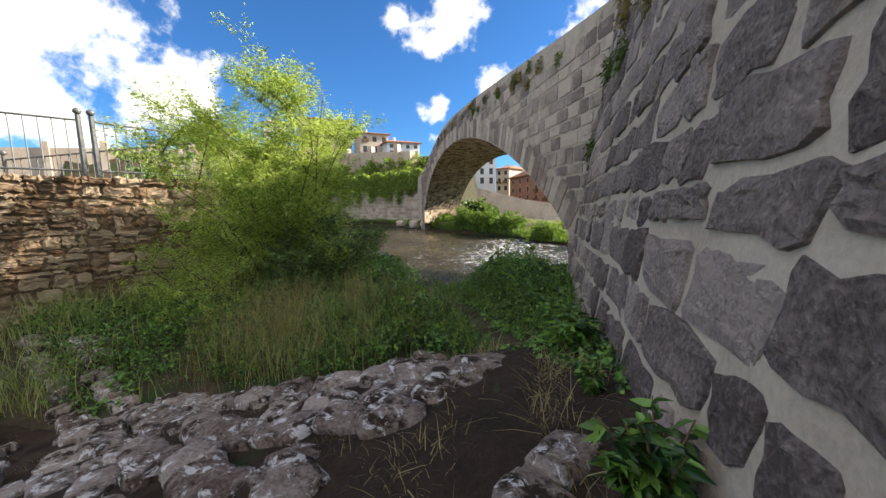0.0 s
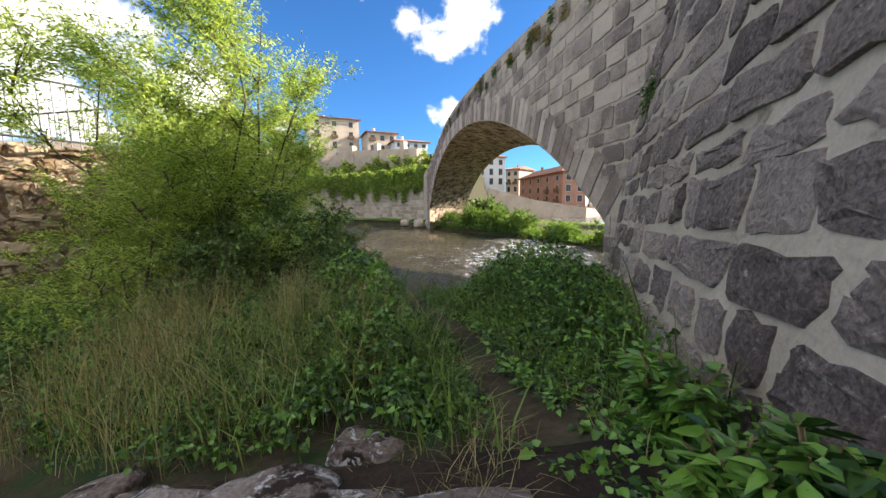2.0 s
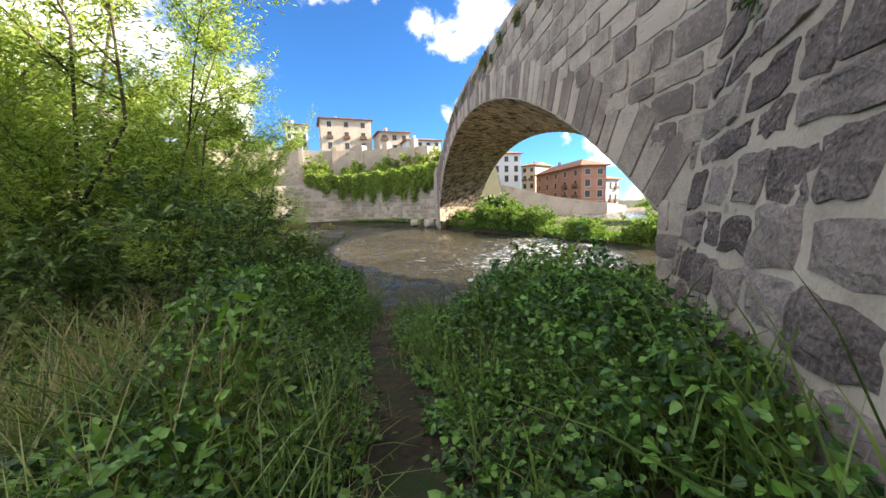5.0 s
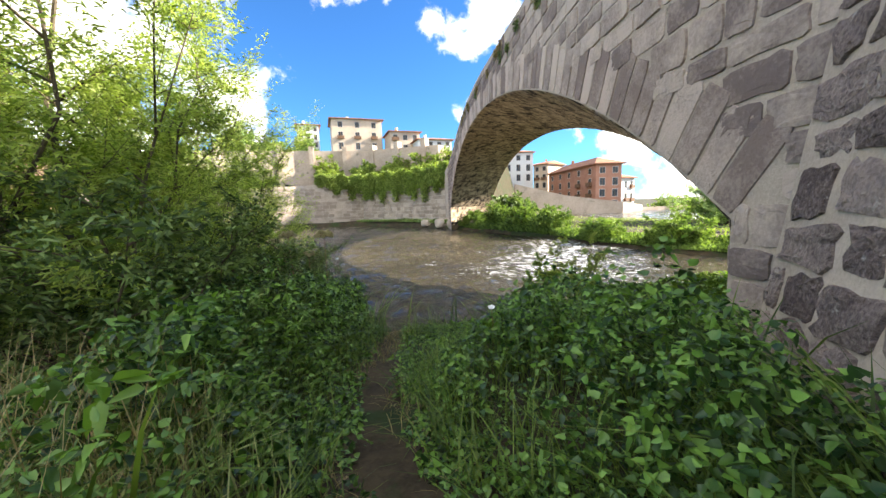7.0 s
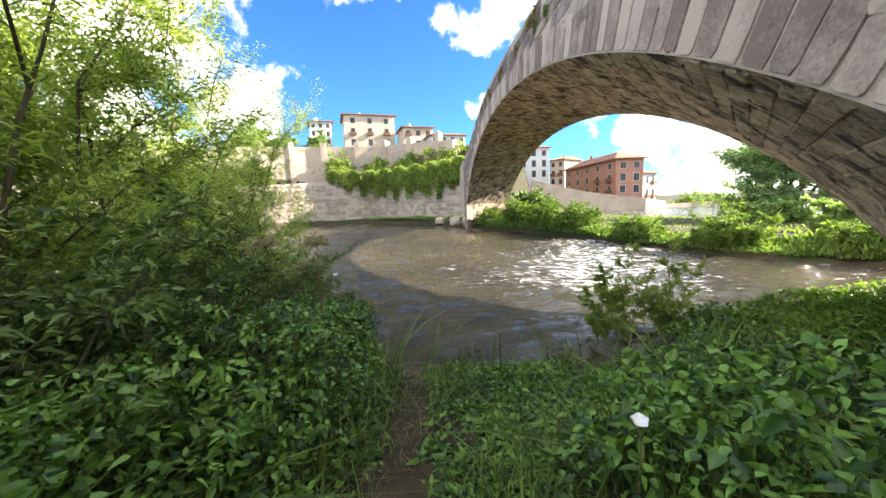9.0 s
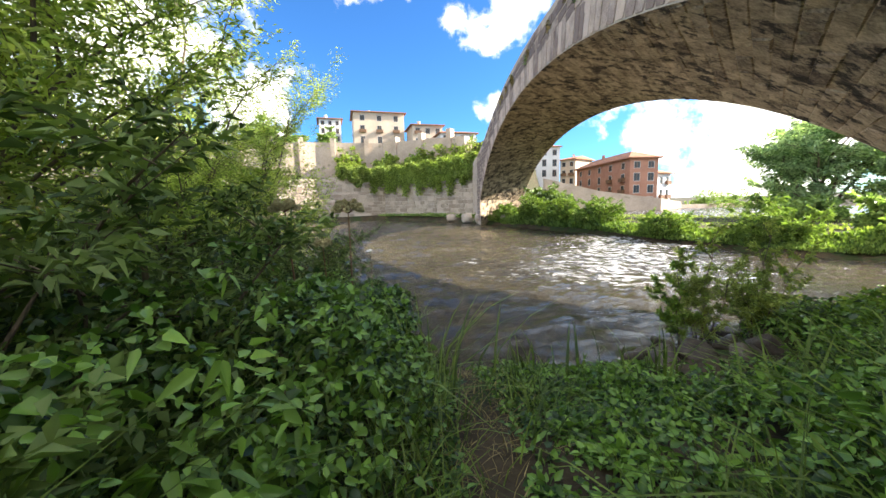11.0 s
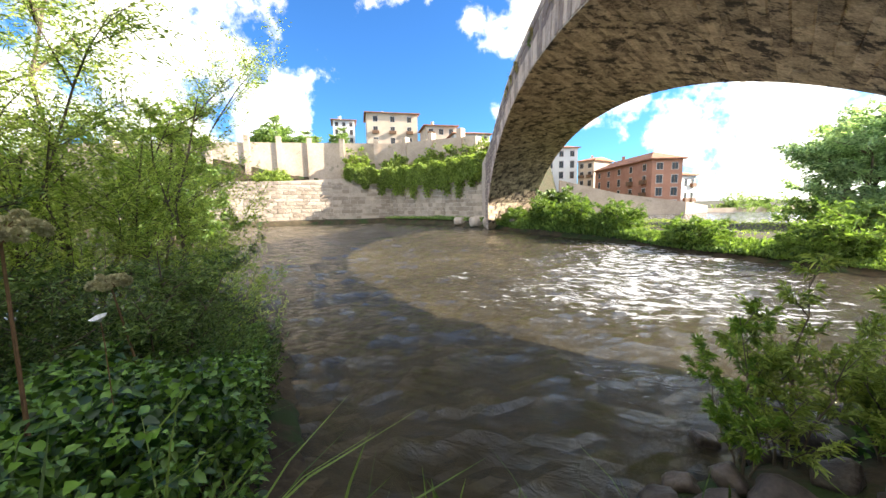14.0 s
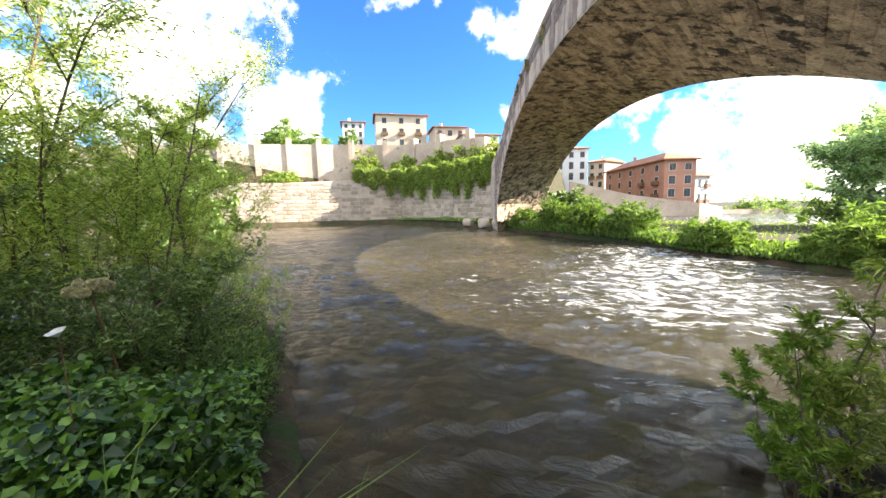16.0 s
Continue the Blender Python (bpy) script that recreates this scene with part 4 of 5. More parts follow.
tree("willow", "young bushy willow with fine pale-green leaves", (-4.3, 8.25, gz(-4.3, 8.25)), 7.2, 2.65, 105000, 0.085, 0.02, WILLOW, 1, 0.06, 13, dense_low=0.0, twigs=1400, low=0.2, up=1.15)
tree("willow", "tall bushy willow with fine pale-green leaves", (-7.8, 13.2, gz(-7.8, 13.2)), 7.6, 3.0, 85000, 0.09, 0.019, WILLOW, 2, 0.06, 11, dense_low=0.3, twigs=1200, up=1.15)
tree("willow", "slender willow sapling leaning over the river", (-6.9, 14.2, gz(-6.9, 14.2)), 4.6, 1.1, 13000, 0.08, 0.015, WILLOW, 3, 0.05, 5, twigs=300, up=1.3, lean=(0.6, 0.3))
tree("shrub", "dark green shrub at the foot of the willow", (-2.9, 9.1, gz(-2.9, 9.1)), 2.0, 1.3, 14000, 0.10, 0.03, LEAF2, 4, 0.04, 7, dense_low=0.8, twigs=300, category="shrub")
tree("shrub", "dark green shrub in front of the willow", (-2.9, 7.7, gz(-2.9, 7.7)), 2.2, 1.5, 18000, 0.10, 0.03, LEAF2, 14, 0.04, 7, dense_low=0.8, twigs=300, category="shrub")
tree("shrub", "pale willow scrub in front of the willow", (-4.8, 7.0, gz(-4.8, 7.0)), 1.7, 1.4, 9000, 0.085, 0.02, WILLOW, 15, 0.04, 7, dense_low=0.8, twigs=300, category="shrub")
tree("shrub", "dark green shrub under the willow", (-5.6, 11.3, gz(-5.6, 11.3)), 2.3, 1.5, 22000, 0.08, 0.022, LEAF2, 5, 0.05, 7, dense_low=0.8, twigs=400, category="shrub")
tree("shrub", "pale willow scrub on the bank", (-6.0, 9.6, gz(-6.0, 9.6)), 2.0, 1.5, 11000, 0.09, 0.02, WILLOW, 6, 0.05, 7, dense_low=0.8, twigs=300, category="shrub")
tree("shrub", "olive-green bush overhanging the water", (-5.6, 13.3, gz(-5.6, 13.3)), 1.6, 1.0, 12000, 0.06, 0.018, LEAF2, 7, 0.04, 6, dense_low=0.6, twigs=260, category="shrub")
tree("shrub", "pale willow scrub in front of the rubble wall", (-6.4, 7.6, gz(-6.4, 7.6)), 2.6, 1.3, 9000, 0.08, 0.016, WILLOW, 8, 0.04, 6, dense_low=0.3, twigs=240, category="shrub")
tree("shrub", "dark fine-leaved shrub behind the brambles", (-4.0, 12.2, gz(-4.0, 12.2)), 2.3, 1.15, 22000, 0.065, 0.018, LEAF2, 16, 0.03, 8, dense_low=0.8, twigs=420, category="shrub")
tree("shrub", "dark fine-leaved shrub beside the brambles", (-4.3, 10.4, gz(-4.3, 10.4)), 2.5, 1.1, 20000, 0.065, 0.018, LEAF2, 17, 0.03, 8, dense_low=0.8, twigs=420, category="shrub")
# saplings at the water's edge
tree("sapling", "small willow sapling with reddish stems on the river edge", (1.55, 13.55, gz(1.55, 13.55)), 1.7, 0.5, 5200, 0.075, 0.017, WILLOW, 9, 0.02, 6, twigs=150, up=1.6, category="sapling", group="edge saplings")
tree("sapling", "small willow sapling with reddish stems on the river edge", (2.25, 13.6, gz(2.25, 13.6)), 1.55, 0.5, 6000, 0.07, 0.018, WILLOW, 10, 0.02, 6, twigs=160, up=1.6, category="sapling", group="edge saplings")
# this one takes the brighter leaf colour in place of sunlight
tree("sapling", "yellow-green sapling leaning to the river, sunlight put into its leaf colour", (1.2, 13.35, gz(1.2, 13.35)), 1.5, 0.38, 3200, 0.07, 0.016, LIME, 11, 0.015, 3, twigs=60, up=1.8, lean=(-0.15, 0.05), category="sapling", group="edge saplings")
# far trees
tree("poplar", "blue-green poplar beyond the bridge", (21.0, 47.0, gz(21, 47)), 13.5, 6.0, 34000, 0.34, 0.13, POPLAR, 12, 0.25, 7, twigs=500, up=0.7)
tree("poplar", "large green tree on the downstream bank", (28.0, 46.0, gz(28, 46)), 13.0, 5.5, 24000, 0.38, 0.16, POPLAR, 13, 0.25, 7, twigs=400, up=0.6)
for k, (x, y, h, sp) in enumerate([(20, 50, 3.6, 2.8), (24.5, 42, 3.6, 2.6), (17.5, 41, 2.0, 1.8), (29.0, 37.0, 4.5, 3.0), (31, 100, 5.0, 3.5), (37, 103, 4.2, 3.0), (15.5, 30.5, 1.6, 1.5), (18.5, 30.0, 2.4, 2.0), (22, 27, 2.4, 2.0), (27, 24.5, 3.0, 2.4)]):
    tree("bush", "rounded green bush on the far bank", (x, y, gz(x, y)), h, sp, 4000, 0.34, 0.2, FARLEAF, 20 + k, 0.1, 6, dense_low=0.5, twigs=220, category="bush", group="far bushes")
for k, (x, e, h, sp) in enumerate([(-2.0, 2.0, 1.9, 1.5), (0.2, 1.6, 1.6, 1.4), (2.2, 1.8, 1.9, 1.5), (5.2, 1.5, 1.3, 1.2), (8.2, 1.6, 1.5, 1.3), (11.5, 1.6, 1.3, 1.2), (-5.0, 1.8, 1.2, 1.2)]):
    y = float(far_bank(x)) + e
    tree("bank_bush", "rounded light-green willow scrub on the waterline", (x, y, gz(x, y)), h, sp, 5200, 0.26, 0.06, BANKREED, 80 + k, 0.06, 7, dense_low=0.8, twigs=220, category="bush", group="bank bushes")
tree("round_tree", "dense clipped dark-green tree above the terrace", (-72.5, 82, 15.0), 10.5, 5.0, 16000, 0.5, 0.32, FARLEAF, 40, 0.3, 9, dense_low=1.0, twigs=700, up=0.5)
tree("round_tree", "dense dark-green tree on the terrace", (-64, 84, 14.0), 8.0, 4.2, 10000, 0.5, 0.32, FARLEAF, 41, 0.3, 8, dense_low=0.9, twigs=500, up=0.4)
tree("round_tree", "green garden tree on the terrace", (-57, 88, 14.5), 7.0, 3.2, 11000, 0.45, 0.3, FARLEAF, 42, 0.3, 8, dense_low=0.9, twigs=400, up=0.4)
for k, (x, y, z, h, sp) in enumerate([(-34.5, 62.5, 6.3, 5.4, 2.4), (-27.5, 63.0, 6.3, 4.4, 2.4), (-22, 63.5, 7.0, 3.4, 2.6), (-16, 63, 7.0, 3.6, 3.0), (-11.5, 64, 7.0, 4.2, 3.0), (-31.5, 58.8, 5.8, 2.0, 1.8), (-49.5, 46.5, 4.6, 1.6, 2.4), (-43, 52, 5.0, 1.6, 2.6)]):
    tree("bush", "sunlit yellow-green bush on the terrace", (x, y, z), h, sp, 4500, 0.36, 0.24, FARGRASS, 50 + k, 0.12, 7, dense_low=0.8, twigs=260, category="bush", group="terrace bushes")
tree("round_tree", "round green tree beyond the railing", (-28.0, 27.5, gz(-28, 27.5)), 12.0, 3.4, 11000, 0.4, 0.25, FARLEAF, 70, 0.25, 8, dense_low=0.4, twigs=500, up=0.5)
tree("round_tree", "dark leafy tree behind the railing", (-14.5, 6.4, 1.5), 5.4, 2.0, 14000, 0.16, 0.08, FARLEAF, 71, 0.14, 8, dense_low=0.5, twigs=400, up=0.5)
tree("fig_bush", "dark green fig bush at the arch foot", (-1.0, 46.0, gz(-1, 46)), 2.6, 2.2, 5200, 0.34, 0.26, LEAF2, 72, 0.1, 7, dense_low=0.8, twigs=240, category="bush")

# ivy hedge hanging over the quay wall
pos = []
for k in range(32000):
    u = rng.random()
    x, y = np.interp(u, [0, 0.28, 0.68, 1], [-31.5, -26, -16, -9.5]), np.interp(u, [0, 0.28, 0.68, 1], [54.7, 58.0, 53.7, 49.4])
    hang = (0.9 + 3.2 * np.interp(u, [0, 0.3, 0.8, 1], [0.3, 1.0, 1.0, 0.6])) * (0.7 + 0.4 * math.sin(u * 37) * math.sin(u * 91))
    pos.append((x + 0.5 * rng.normal() * 0.5, y - 0.15 - 0.4 * rng.random(), 7.0 - hang * rng.random() ** 0.8 + 0.25 * math.sin(u * 53)))
pos = np.array(pos)
V, F3 = leaf_arrays(pos, rng.normal(size=pos.shape) + np.array([0, -0.8, -0.2]), 0.16 + 0.16 * rng.random(len(pos)), 0.14 + 0.1 * rng.random(len(pos)))
tagged(new("ivy_hedge", big_mesh("ivy_hedge", V, F3, FARGRASS)), "yellow-green ivy trailing over the quay wall", "ivy", kind="stuff")

# ---------------------------------------------------------------- undergrowth
PATH_XY = [(1.5, 4.0), (0.95, 5.2), (0.7, 6.2), (0.38, 6.95), (-0.04, 7.8), (-0.5, 8.65), (-0.85, 9.6), (-1.2, 10.8), (-1.7, 11.8)]


WALK_XY = [(1.17, -0.5), (1.15, 2.0), (1.45, 4.0), (1.1, 5.5), (0.6, 6.8), (0.1, 7.3), (-0.5, 8.1), (-0.45, 9.2), (-0.2, 10.3)]


def path_gap(x, y):
    return line_gap(PATH_XY, x, y)


def line_gap(line, x, y):
    best = np.full(np.shape(x), 99.0)
    for (xa, ya), (xb, yb) in zip(line, line[1:]):
        u = np.clip(((x - xa) * (xb - xa) + (y - ya) * (yb - ya)) / ((xb - xa) ** 2 + (yb - ya) ** 2), 0, 1)
        best = np.minimum(best, np.hypot(x - xa - u * (xb - xa), y - ya - u * (yb - ya)))
    return best


def cover(n, x0, x1, y0, y1, keep, tall, leaf, wide, material, name, label, category, power=0.45):
    x, y = x0 + (x1 - x0) * rng.random(n), y0 + (y1 - y0) * rng.random(n)
    ok = keep(x, y) > rng.random(n)
    x, y = x[ok], y[ok]
    g = ground_z(x, y)
    h = tall(x, y)
    z = g + h * rng.random(len(x)) ** power
    d = rng.normal(size=(len(x), 3)) * [1, 1, 0.45]
    V, F3 = broad_arrays(np.stack([x, y, z], axis=1), d, leaf * (0.55 + 0.8 * rng.random(len(x))), wide * (0.6 + 0.7 * rng.random(len(x))), 0.25)
    ob = new(name, big_mesh(name, V, F3, material))
    return tagged(ob, label, category, kind="stuff")


def on_bank(x, y):
    return (near_bank(x) - y > 0.15) * 1.0


def wall_gap(x, y):
    return x < np.interp(y, [0, 2.2, 2.21, 6.4, 6.41, 8.75, 8.76, 20], [1.75, 1.95, 2.05, 2.45, 2.55, 2.85, 2.9, 9.0])


def under_keep(x, y):
    m = on_bank(x, y) * wall_gap(x, y) * sstep(0.10, 0.30, path_gap(x, y))
    lo = np.interp(x, [-6, -3.5, -1, 0.6, 1.2, 1.6, 2.2], [5.0, 4.4, 4.1, 4.25, 4.2, 3.0, 1.6])
    dry = np.clip(1.1 - np.hypot((x + 1.7) / 1.5, (y - 5.7) / 1.1), 0, 1)
    holes = 0.25 + 0.75 * (fbm(x, y, 0.45, 2, 61) > -0.22)
    edge = 1 - sstep(11.2, 12.0, y) * sstep(0.2, 0.8, x) * sstep(2.4, 1.9, x)
    return m * holes * edge * sstep(-0.1, 0.35, y - lo) * (0.75 + 0.25 * fbm(x, y, 0.7, 2, 5)) * (1 - 0.4 * dry)


MOUNDS = [(-1.8, 8.6, 1.1, 1.3, 0.85), (-2.6, 9.7, 1.0, 1.2, 0.6), (-0.6, 6.4, 0.8, 0.9, 0.55), (-0.9, 7.4, 0.8, 0.8, 0.7), (1.7, 7.2, 0.85, 1.2, 0.62),
          (1.3, 8.4, 0.8, 1.1, 0.55), (1.6, 9.6, 1.1, 0.9, 0.42), (1.9, 5.5, 0.5, 0.9, 0.12), (2.6, 8.6, 0.8, 1.0, 0.4), (-2.9, 11.2, 0.9, 1.0, 0.5)]


def under_tall(x, y):
    """Height of the leafy cover: a knee-high sheet with hummocks, lower along the trodden line and at the water."""
    h = 0.42 + 0.22 * fbm(x, y, 1.3, 3, 2.0)
    for mx, my, rx, ry, top in MOUNDS:
        h = h + top * np.exp(-((x - mx) / rx) ** 2 - ((y - my) / ry) ** 2)
    h = h * (0.85 + 0.3 * fbm(x, y, 0.38, 2, 6.0))
    h = h * (0.22 + 0.78 * sstep(0.1, 0.6, path_gap(x, y))) * (0.6 + 0.4 * sstep(4.0, 5.6, y))
    h = h * (0.5 + 0.5 * sstep(0.1, 1.2, near_bank(x) - y))
    h = h * (0.10 + 0.90 * sstep(0.35, 1.2, line_gap(WALK_XY, x, y)))
    h = h * (1 - 0.6 * sstep(9.8, 11.2, y) * sstep(-2.2, -1.2, x) * sstep(1.6, 0.8, x))
    return np.clip(h, 0.05, 1.5)


def sprigs(n, x0, x1, y0, y1, keep, tall, leaf, wide, per, spread, material, name, label, category):
    """Leafy sprigs over the cover: clusters of leaves that point outwards, with dark gaps between them."""
    x, y = x0 + (x1 - x0) * rng.random(n), y0 + (y1 - y0) * rng.random(n)
    ok = keep(x, y) > rng.random(n)
    x, y = x[ok], y[ok]
    z = ground_z(x, y) + tall(x, y) * (0.12 + 0.88 * rng.random(len(x)) ** 0.6)
    heart = np.repeat(np.stack([x, y, z], axis=1), per, axis=0)
    d = rng.normal(size=heart.shape) * [1, 1, 0.7] + [0, 0, 0.15]
    d /= np.linalg.norm(d, axis=1, keepdims=True)
    at = heart + d * spread * rng.random(len(d))[:, None]
    size = np.repeat(0.65 + 0.7 * rng.random(len(x)), per) * (0.7 + 0.5 * rng.random(len(d)))
    V, F3 = broad_arrays(at, d, leaf * size, wide * size, 0.3)
    return tagged(new(name, big_mesh(name, V, F3, material)), label, category, kind="stuff")


sprigs(45000, -6.0, 3.0, 1.5, 14.5, under_keep, under_tall, 0.054, 0.039, 6, 0.06, LEAF, "undergrowth", "dense green bramble and nettle leaves on the bank", "undergrowth")
sprigs(7000, -4.5, 2.9, 4.5, 13.0, lambda x, y: under_keep(x, y) * (fbm(x, y, 0.9, 2, 9) > 0.02), lambda x, y: under_tall(x, y) * 1.12, 0.085, 0.034, 6, 0.09, NETTLE, "nettles", "bright green nettle shoots above the brambles", "undergrowth")
# coloured brighter than the weeds beside them, standing in for sunlight
cover(30000, 1.0, 9.0, 12.2, 21.0, lambda x, y: on_bank(x, y) * sstep(2.0, 3.2, x + (y - 13.5) * 0.2), lambda x, y: (0.45 + 0.3 * fbm(x, y, 1.5, 3, 7)) * (0.4 + 0.6 * sstep(2, 4, x)), 0.11, 0.05, LIME, "herbs", "yellow-green herbs under the arch, sunlight put into their leaf colour", "undergrowth")
cover(22000, 2.2, 14.0, 8.8, 19.0, lambda x, y: on_bank(x, y) * sstep(0.2, 0.8, (x - 3.1) * 0.951 + (y - 9.2) * 0.308 + 0.6), lambda x, y: 0.4 + 0.2 * fbm(x, y, 1.5, 3, 8), 0.11, 0.06, LEAF, "undergrowth", "green weeds under the bridge arch", "undergrowth")
cover(16000, -9.5, -4.5, 4.2, 8.0, lambda x, y: sstep(0.0, 0.6, y - 4.6 + 0.45 * (x + 7)) * (0.5 + 0.5 * fbm(x, y, 0.8, 2, 15)), lambda x, y: 0.3 + 0.2 * fbm(x, y, 1.0, 2, 16), 0.07, 0.045, LEAF, "undergrowth", "green weeds at the foot of the rubble wall", "undergrowth")
# mound of brambles on the bank edge
sprigs(9500, -5.2, -1.5, 9.6, 14.0, lambda x, y: on_bank(x, y) * sstep(0.35, 0.7, path_gap(x, y)), lambda x, y: np.clip(1.15 + 0.3 * fbm(x, y, 0.8, 3, 4) - 0.3 * np.hypot(x + 3.3, y - 11.4), 0.2, 1.3) * (0.2 + 0.8 * sstep(0.5, 1.4, line_gap(WALK_XY, x, y))), 0.062, 0.046, 6, 0.065, LEAF, "bramble_mound", "bramble thicket spilling over the river edge", "brambles")


def grass(n, keep, x0, x1, y0, y1, height, lean, material, name, label, width=0.009):
    x, y = x0 + (x1 - x0) * rng.random(n), y0 + (y1 - y0) * rng.random(n)
    clear = 0.12 if height < 0.4 else (0.4 if height < 0.9 else 0.85)
    ok = keep(x, y) * sstep(clear, clear + 0.25, line_gap(WALK_XY, x, y)) > rng.random(n)
    x, y = x[ok], y[ok]
    b = np.stack([x, y, ground_z(x, y) - 0.02], axis=1)
    m = len(x)
    V, F4 = blade_arrays(b, rng.random(m) * 2 * math.pi, height * (0.5 + 0.8 * rng.random(m)), width * (0.6 + 0.8 * rng.random(m)), lean * (0.3 + rng.random(m)))
    return tagged(new(name, big_mesh(name, V, F4, material)), label, "grass", kind="stuff")


grass(14000, lambda x, y: on_bank(x, y) * sstep(4.0, 4.5, y) * (fbm(x, y, 0.6, 2, 51) > -0.25) * np.clip(1.2 - np.hypot((x + 2.0) / 2.1, (y - 5.7) / 1.5), 0, 1), -4.5, 1.0, 4.0, 8.0, 0.95, 0.5, STRAW, "dry_grass", "tall dry yellow grass beside the steps", 0.006)
grass(6000, lambda x, y: sstep(4.2, 5.0, y - 0.35 * (x + 4)) * (0.3 + 0.9 * fbm(x, y, 0.8, 2, 41)), -9.3, -3.6, 4.2, 9.0, 0.85, 0.7, PALEWEED, "grass", "tall pale weeds below the rubble wall", 0.012)
grass(9000, lambda x, y: on_bank(x, y) * sstep(4.0, 4.5, y) * np.clip(1.2 - np.hypot((x + 1.4) / 1.7, (y - 5.6) / 1.5), 0, 1), -4.0, 1.0, 4.0, 8.0, 0.7, 0.8, PALEWEED, "grass", "long pale green grass mixed with straw")
grass(36000, lambda x, y: under_keep(x, y) * (0.35 + 0.65 * (fbm(x, y, 0.8, 2, 21) > 0.05)) * (1 - 0.85 * sstep(9.4, 10.8, y)), -5, 3, 4, 13.5, 0.58, 0.9, GRASS, "grass", "long green grass through the brambles", 0.009)
grass(9000, lambda x, y: under_keep(x, y) * (fbm(x, y, 0.7, 2, 33) > 0.08), -3.5, 2.8, 5, 11.0, 0.95, 1.15, GRASS, "grass", "broad arching sedge beside the footpath", 0.02)
grass(9000, lambda x, y: on_bank(x, y) * np.exp(-((path_gap(x, y) - 0.45) / 0.25) ** 2), -3, 2, 4, 11.0, 0.36, 1.1, GRASS, "grass", "green grass along the footpath", 0.012)
grass(12000, lambda x, y: on_bank(x, y) * (path_gap(x, y) < 0.45), -3, 2, 4, 12.2, 0.14, 1.3, STRAW, "dry_grass", "trampled dry grass on the footpath", 0.006)
grass(9000, lambda x, y: wall_gap(x, y) * np.clip(1.15 - np.hypot((x - 1.3) / 0.75, (y - 2.3) / 1.9), 0, 1) * (0.4 + fbm(x, y, 0.35, 2, 71)), 0.4, 2.1, 0.5, 4.6, 0.2, 1.2, STRAW, "dry_grass", "dry grass at the foot of the wall", 0.005)
grass(9000, lambda x, y: (fbm(x, y, 0.5, 2, 12) > 0.15) * 1.0, -6.5, 1.9, 0.8, 4.3, 0.12, 0.9, STRAW, "dry_grass", "short dry tufts between the step stones", 0.004)
grass(2500, lambda x, y: on_bank(x, y) * np.clip(1.2 - np.hypot((x - 2.3) / 0.7, (y - 6.9) / 1.4), 0, 1) * wall_gap(x, y), 1.4, 3.0, 5.4, 8.4, 0.6, 1.1, GRASS, "grass", "long arching grass beside the wall", 0.014)
grass(110, lambda x, y: on_bank(x, y), -1.6, 0.9, 11.2, 13.6, 0.55, 0.5, GRASS, "reeds", "broad green reed blades at the water edge", 0.026)


# far bank grass and reeds
def strip(n, lo, hi, xa, xb, name, label, material, hh):
    x = xa + (xb - xa) * rng.random(n)
    y = far_bank(x) + lo + (hi - lo) * rng.random(n)
    z = ground_z(x, y)
    h = hh * (0.35 + 0.65 * rng.random(n)) * np.clip(0.65 + 0.75 * fbm(x, y, 4.0, 3, 6), 0.2, 1.5)
    d = rng.normal(size=(n, 3)) * [0.4, 0.4, 0.2] + [0, 0, 1]
    V, F3 = leaf_arrays(np.stack([x, y, z + h * 0.6 * rng.random(n)], axis=1), d, h, 0.06 + 0.09 * rng.random(n), 0.1)
    tagged(new(name, big_mesh(name, V, F3, material)), label, "reeds", kind="stuff")


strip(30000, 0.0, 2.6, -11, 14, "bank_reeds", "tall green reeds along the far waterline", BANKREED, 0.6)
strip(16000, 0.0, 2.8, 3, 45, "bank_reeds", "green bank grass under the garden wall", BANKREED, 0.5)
strip(9000, 0.0, 2.4, -26, -9, "bank_weeds", "low weeds at the foot of the quay", FARLEAF, 0.5)
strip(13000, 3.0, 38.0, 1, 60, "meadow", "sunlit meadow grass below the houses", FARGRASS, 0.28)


# ---------------------------------------------------------------- single plants
def umbel(x, y, h, r, seed):
    q = np.random.default_rng(seed)
    z = gz(x, y)
    ob = thing("umbel_plant", "tall angelica with brown seed umbels", "plant", at=(x, y, z), group="umbel plants")
    bm = bmesh.new()
    top = Vector((x + 0.1 * q.normal(), y + 0.1 * q.normal(), z + h))
    tube(bm, [(x, y, z - 0.05), Vector((x, y, z)).lerp(top, 0.5) + Vector((0.03, 0.02, 0)), top], [0.014, 0.011, 0.006], 6)
    heads = []
    for k in range(24):
        a, el = 2 * math.pi * k / 24 + q.random() * 0.3, r * (0.35 + 0.65 * math.sqrt(q.random()))
        e = top + Vector((el * math.cos(a), el * math.sin(a), 0.2 * r + 0.75 * r - 0.75 * el * el / r))
        tube(bm, [top, top.lerp(e, 0.5) + Vector((0, 0, 0.02)), e], [0.004, 0.003, 0.002], 4)
        heads.append(e)
    part("stem", bm, STEM, ob)
    for e in heads:
        n = 130
        dirs = q.normal(size=(n, 3))
        dirs /= np.linalg.norm(dirs, axis=1, keepdims=True)
        V, F3 = leaf_arrays(np.array(e) + dirs * 0.014, dirs, np.full(n, 0.022), np.full(n, 0.016), 0.0)
        part_of("seed_head", big_mesh("seed_head", V, F3, SEEDHEAD), ob)


umbel(-2.5, 10.75, 1.72, 0.15, 1)
umbel(-3.0, 10.6, 1.75, 0.13, 2)
umbel(-3.6, 11.9, 1.55, 0.12, 3)
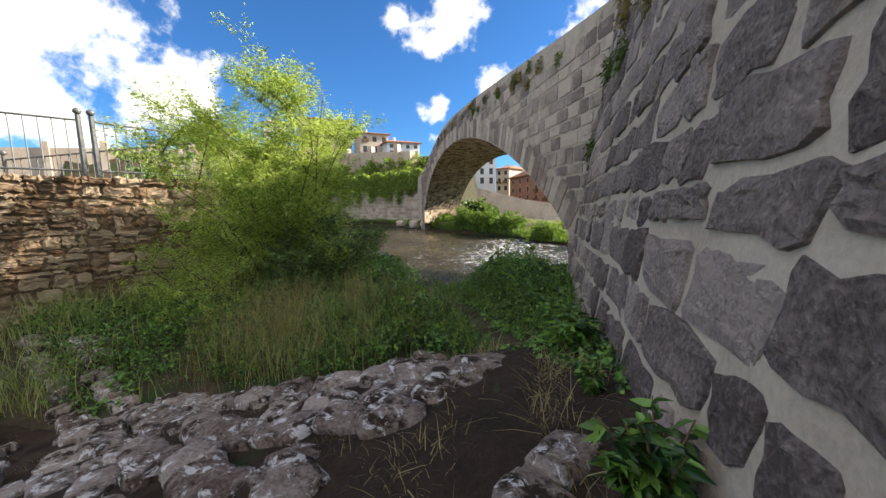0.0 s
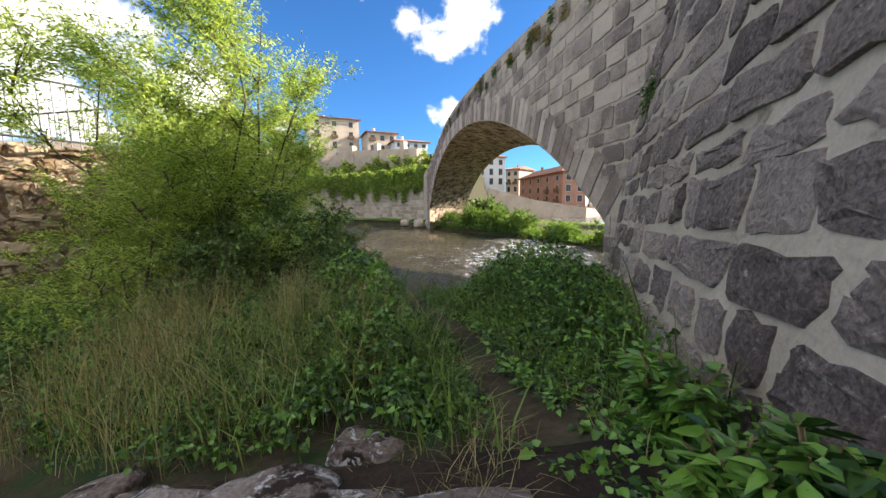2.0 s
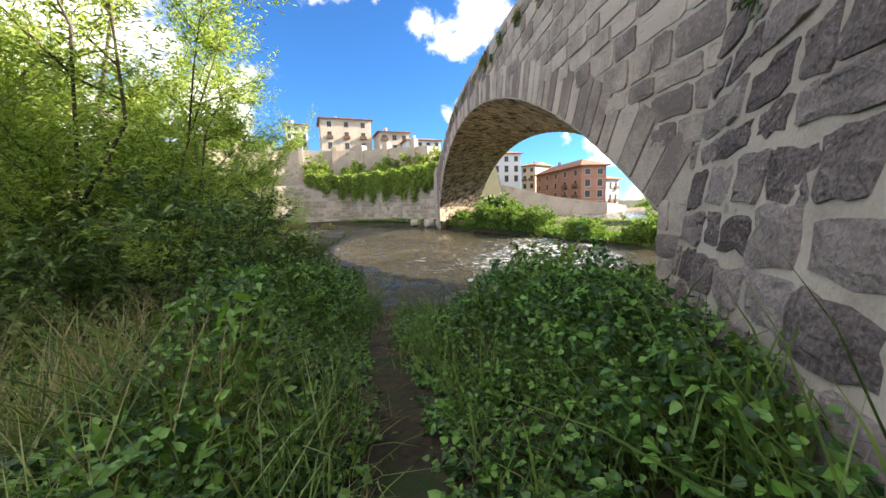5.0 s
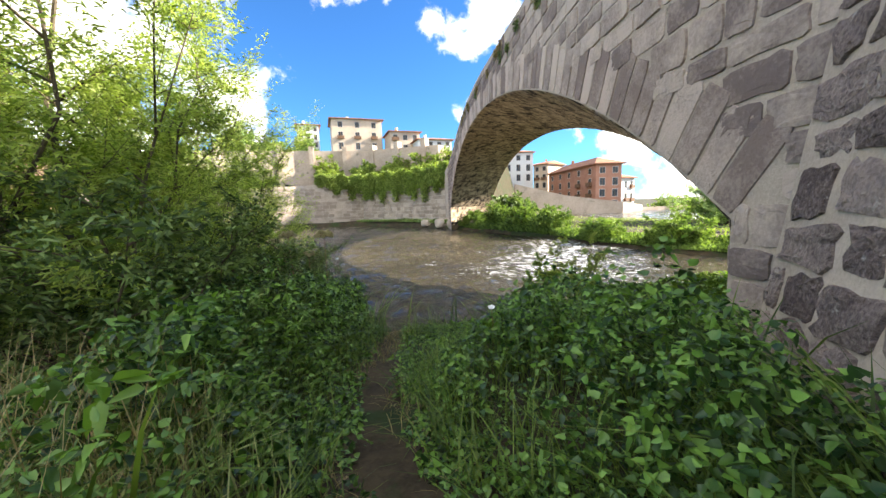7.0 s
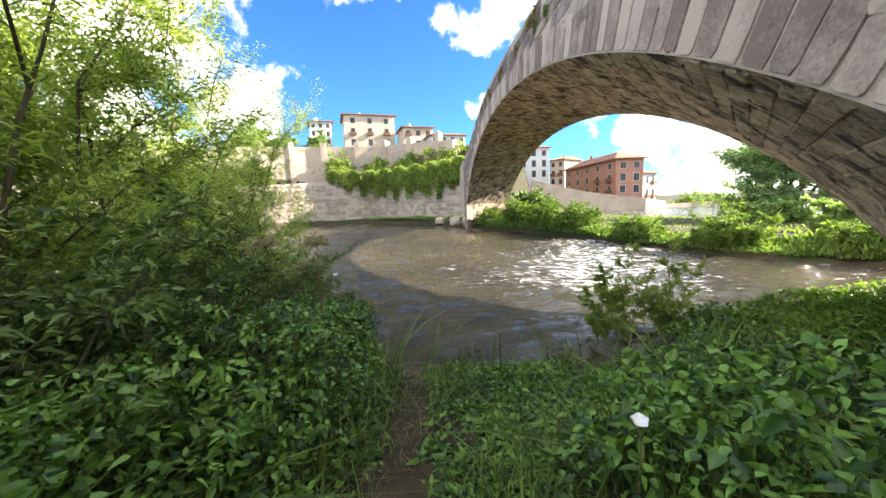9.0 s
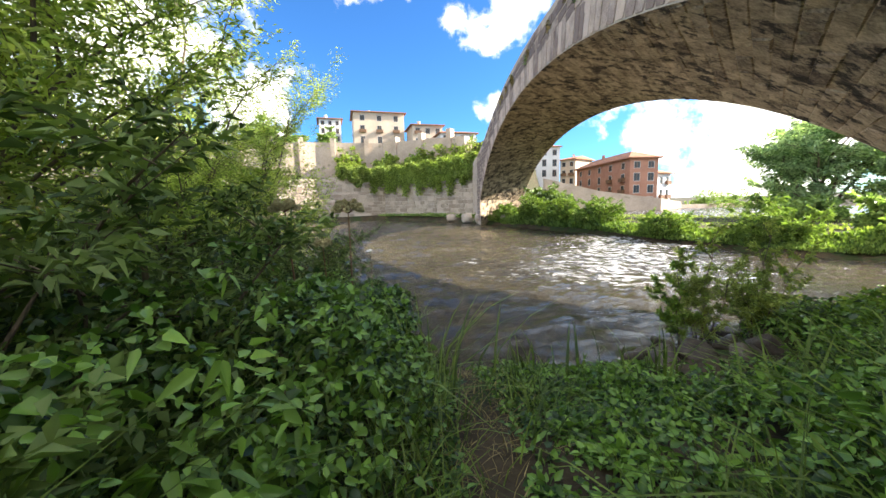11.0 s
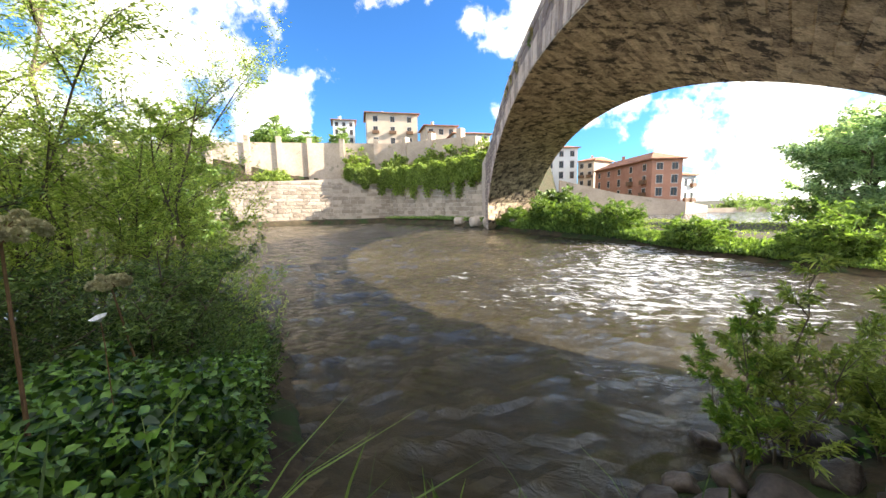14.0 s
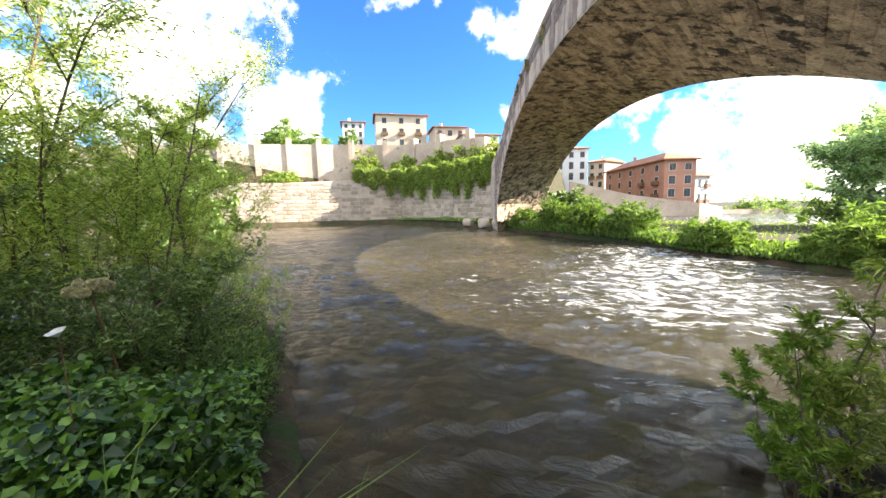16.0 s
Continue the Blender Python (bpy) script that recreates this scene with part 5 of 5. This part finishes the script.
umbel(-3.5, 10.9, 1.7, 0.12, 4)


def flower(x, y, z):
    ob = thing("white_flower", "white bindweed flower among the nettles", "flower", at=(x, y, z), group="bindweed flowers")
    bm = bmesh.new()
    c = bm.verts.new((x, y, z - 0.03))
    ring = [bm.verts.new((x + (0.034 + 0.004 * math.sin(5 * a)) * math.cos(a), y + (0.034 + 0.004 * math.sin(5 * a)) * math.sin(a) - 0.008, z + 0.012 * math.sin(a))) for a in [2 * math.pi * k / 20 for k in range(20)]]
    for k in range(20):
        bm.faces.new((c, ring[k], ring[(k + 1) % 20]))
    part("corolla", bm, PETAL, ob)
    bm = bmesh.new()
    tube(bm, [(x, y, gz(x, y)), (x + 0.01, y, z - 0.15), (x, y, z - 0.03)], [0.003, 0.003, 0.003], 5)
    part("stem", bm, STEM, ob)


flower(0.7, 8.7, 0.78)
flower(-2.4, 11.1, 0.86)
flower(-3.1, 9.1, 0.9)


def herb(x, y, h, n, leaf, seed):
    """A leafy herb: a few upright stems with broad leaves."""
    q = np.random.default_rng(seed)
    z = gz(x, y)
    ob = thing("leafy_herb", "broad-leaved green herb at the wall foot", "plant", at=(x, y, z), group="wall-foot herbs")
    bm = bmesh.new()
    P, D = [], []
    for k in range(n):
        a = 2 * math.pi * q.random()
        e = Vector((x + 0.55 * h * math.cos(a) * q.random(), y + 0.55 * h * math.sin(a) * q.random(), z + h * (0.6 + 0.4 * q.random())))
        tube(bm, [(x, y, z - 0.03), Vector((x, y, z)).lerp(e, 0.55) + Vector((0, 0, 0.05)), e], [0.006, 0.005, 0.003], 5)
        for j in range(26):
            u = 0.25 + 0.75 * q.random()
            b = 2 * math.pi * q.random()
            P.append(np.array(Vector((x, y, z)).lerp(e, u)))
            D.append((math.cos(b), math.sin(b), 0.5 * q.random()))
    part("stem", bm, STEM, ob)
    P, D = np.array(P), np.array(D)
    V, F3 = broad_arrays(P, D, leaf * (0.6 + 0.7 * q.random(len(P))), leaf * 0.42 * (0.7 + 0.6 * q.random(len(P))), 0.3)
    part_of("leaves", big_mesh("leaves", V, F3, LEAF), ob)


herb(1.75, 1.25, 0.42, 18, 0.09, 1)
herb(1.66, 0.95, 0.30, 14, 0.085, 2)
herb(1.78, 2.3, 0.24, 14, 0.06, 8)
herb(1.8, 3.35, 0.30, 20, 0.09, 3)
herb(1.85, 3.9, 0.42, 24, 0.095, 5)
herb(1.95, 4.5, 0.36, 20, 0.085, 6)
herb(1.95, 3.3, 0.34, 16, 0.10, 7)

# weeds rooted in the wall joints
for k, (y, z) in enumerate([(6.9, 4.6), (7.6, 6.2), (5.6, 4.3), (6.0, 5.1), (7.9, 3.4), (4.4, 4.6)]):
    x = wall_x(y, z)
    n = 260
    P = np.array([x - 0.02, y, z]) + rng.normal(size=(n, 3)) * [0.05, 0.10, 0.12]
    V, F3 = leaf_arrays(P, rng.normal(size=(n, 3)) + [-0.8, 0, -0.3], np.full(n, 0.09), np.full(n, 0.014), 0.6)
    ob = new("wall_weed", big_mesh("wall_weed", V, F3, STRAW if k % 2 else LEAF2))
    tagged(ob, "dry weed rooted in a mortar joint", "weed", group="wall weeds", kind="stuff")
for k in range(26):
    s = 1.0 + 22 * rng.random() ** 1.4
    z = top_z(s) - 0.25 - 0.5 * rng.random()
    n = 90
    P = np.array(bp(s, -0.03, z)) + rng.normal(size=(n, 3)) * [0.03, 0.13, 0.09]
    V, F3 = leaf_arrays(P, rng.normal(size=(n, 3)) + [-0.8, 0, -0.2], np.full(n, 0.12), np.full(n, 0.016), 0.6)
    tagged(new("wall_weed", big_mesh("wall_weed", V, F3, STRAW if k % 3 else LEAF2)), "dry brown tuft rooted under the parapet", "weed", group="parapet weeds", kind="stuff")
# drift log by the quay and boulders at the water edge
bm = bmesh.new()
tube(bm, [(-32.4, 53.3, -0.95), (-33.5, 52.7, -0.5), (-34.5, 52.2, -0.1)], [0.12, 0.1, 0.05], 7)
ob = thing("drift_log", "grey driftwood log lodged at the quay", "log", at=(-32.4, 53.3, -0.9))
part("trunk", bm, BARK, ob)
for k, (x, y, rx) in enumerate([(1.5, 13.7, 0.22), (1.95, 13.95, 0.28), (1.1, 13.9, 0.16), (2.6, 14.5, 0.25), (0.5, 12.75, 0.17), (1.75, 13.3, 0.2), (0.85, 12.6, 0.24), (1.25, 12.8, 0.28), (1.65, 12.5, 0.22), (1.05, 13.15, 0.2), (2.0, 12.9, 0.26), (0.7, 13.05, 0.16)]):
    ob = new("edge_stone", boulder_mesh("edge_stone", rx * 0.85, rx * 0.7, rx * 0.5, 90 + k, WETSTONE))
    ob.matrix_basis = pose(x, y, max(gz(x, y), -0.95) + 0.03, 5 * k, 3 * k, 47 * k)
    tagged(ob, "dark wet stone at the river edge", "stone", group="edge stones")
for k, (x, y, rx) in enumerate([(-7.6, 44.8, 1.2), (-6.2, 43.9, 0.9), (-9.6, 46.2, 1.1), (-4.9, 42.4, 0.8), (-12, 48.2, 0.9)]):
    ob = new("rock_ledge", boulder_mesh("rock_ledge", rx, rx * 0.8, rx * 0.55, 120 + k, PALESTONE))
    ob.matrix_basis = pose(x, y, gz(x, y), 0, 0, 61 * k)
    tagged(ob, "pale rock at the foot of the arch", "rock", group="ledge rocks")
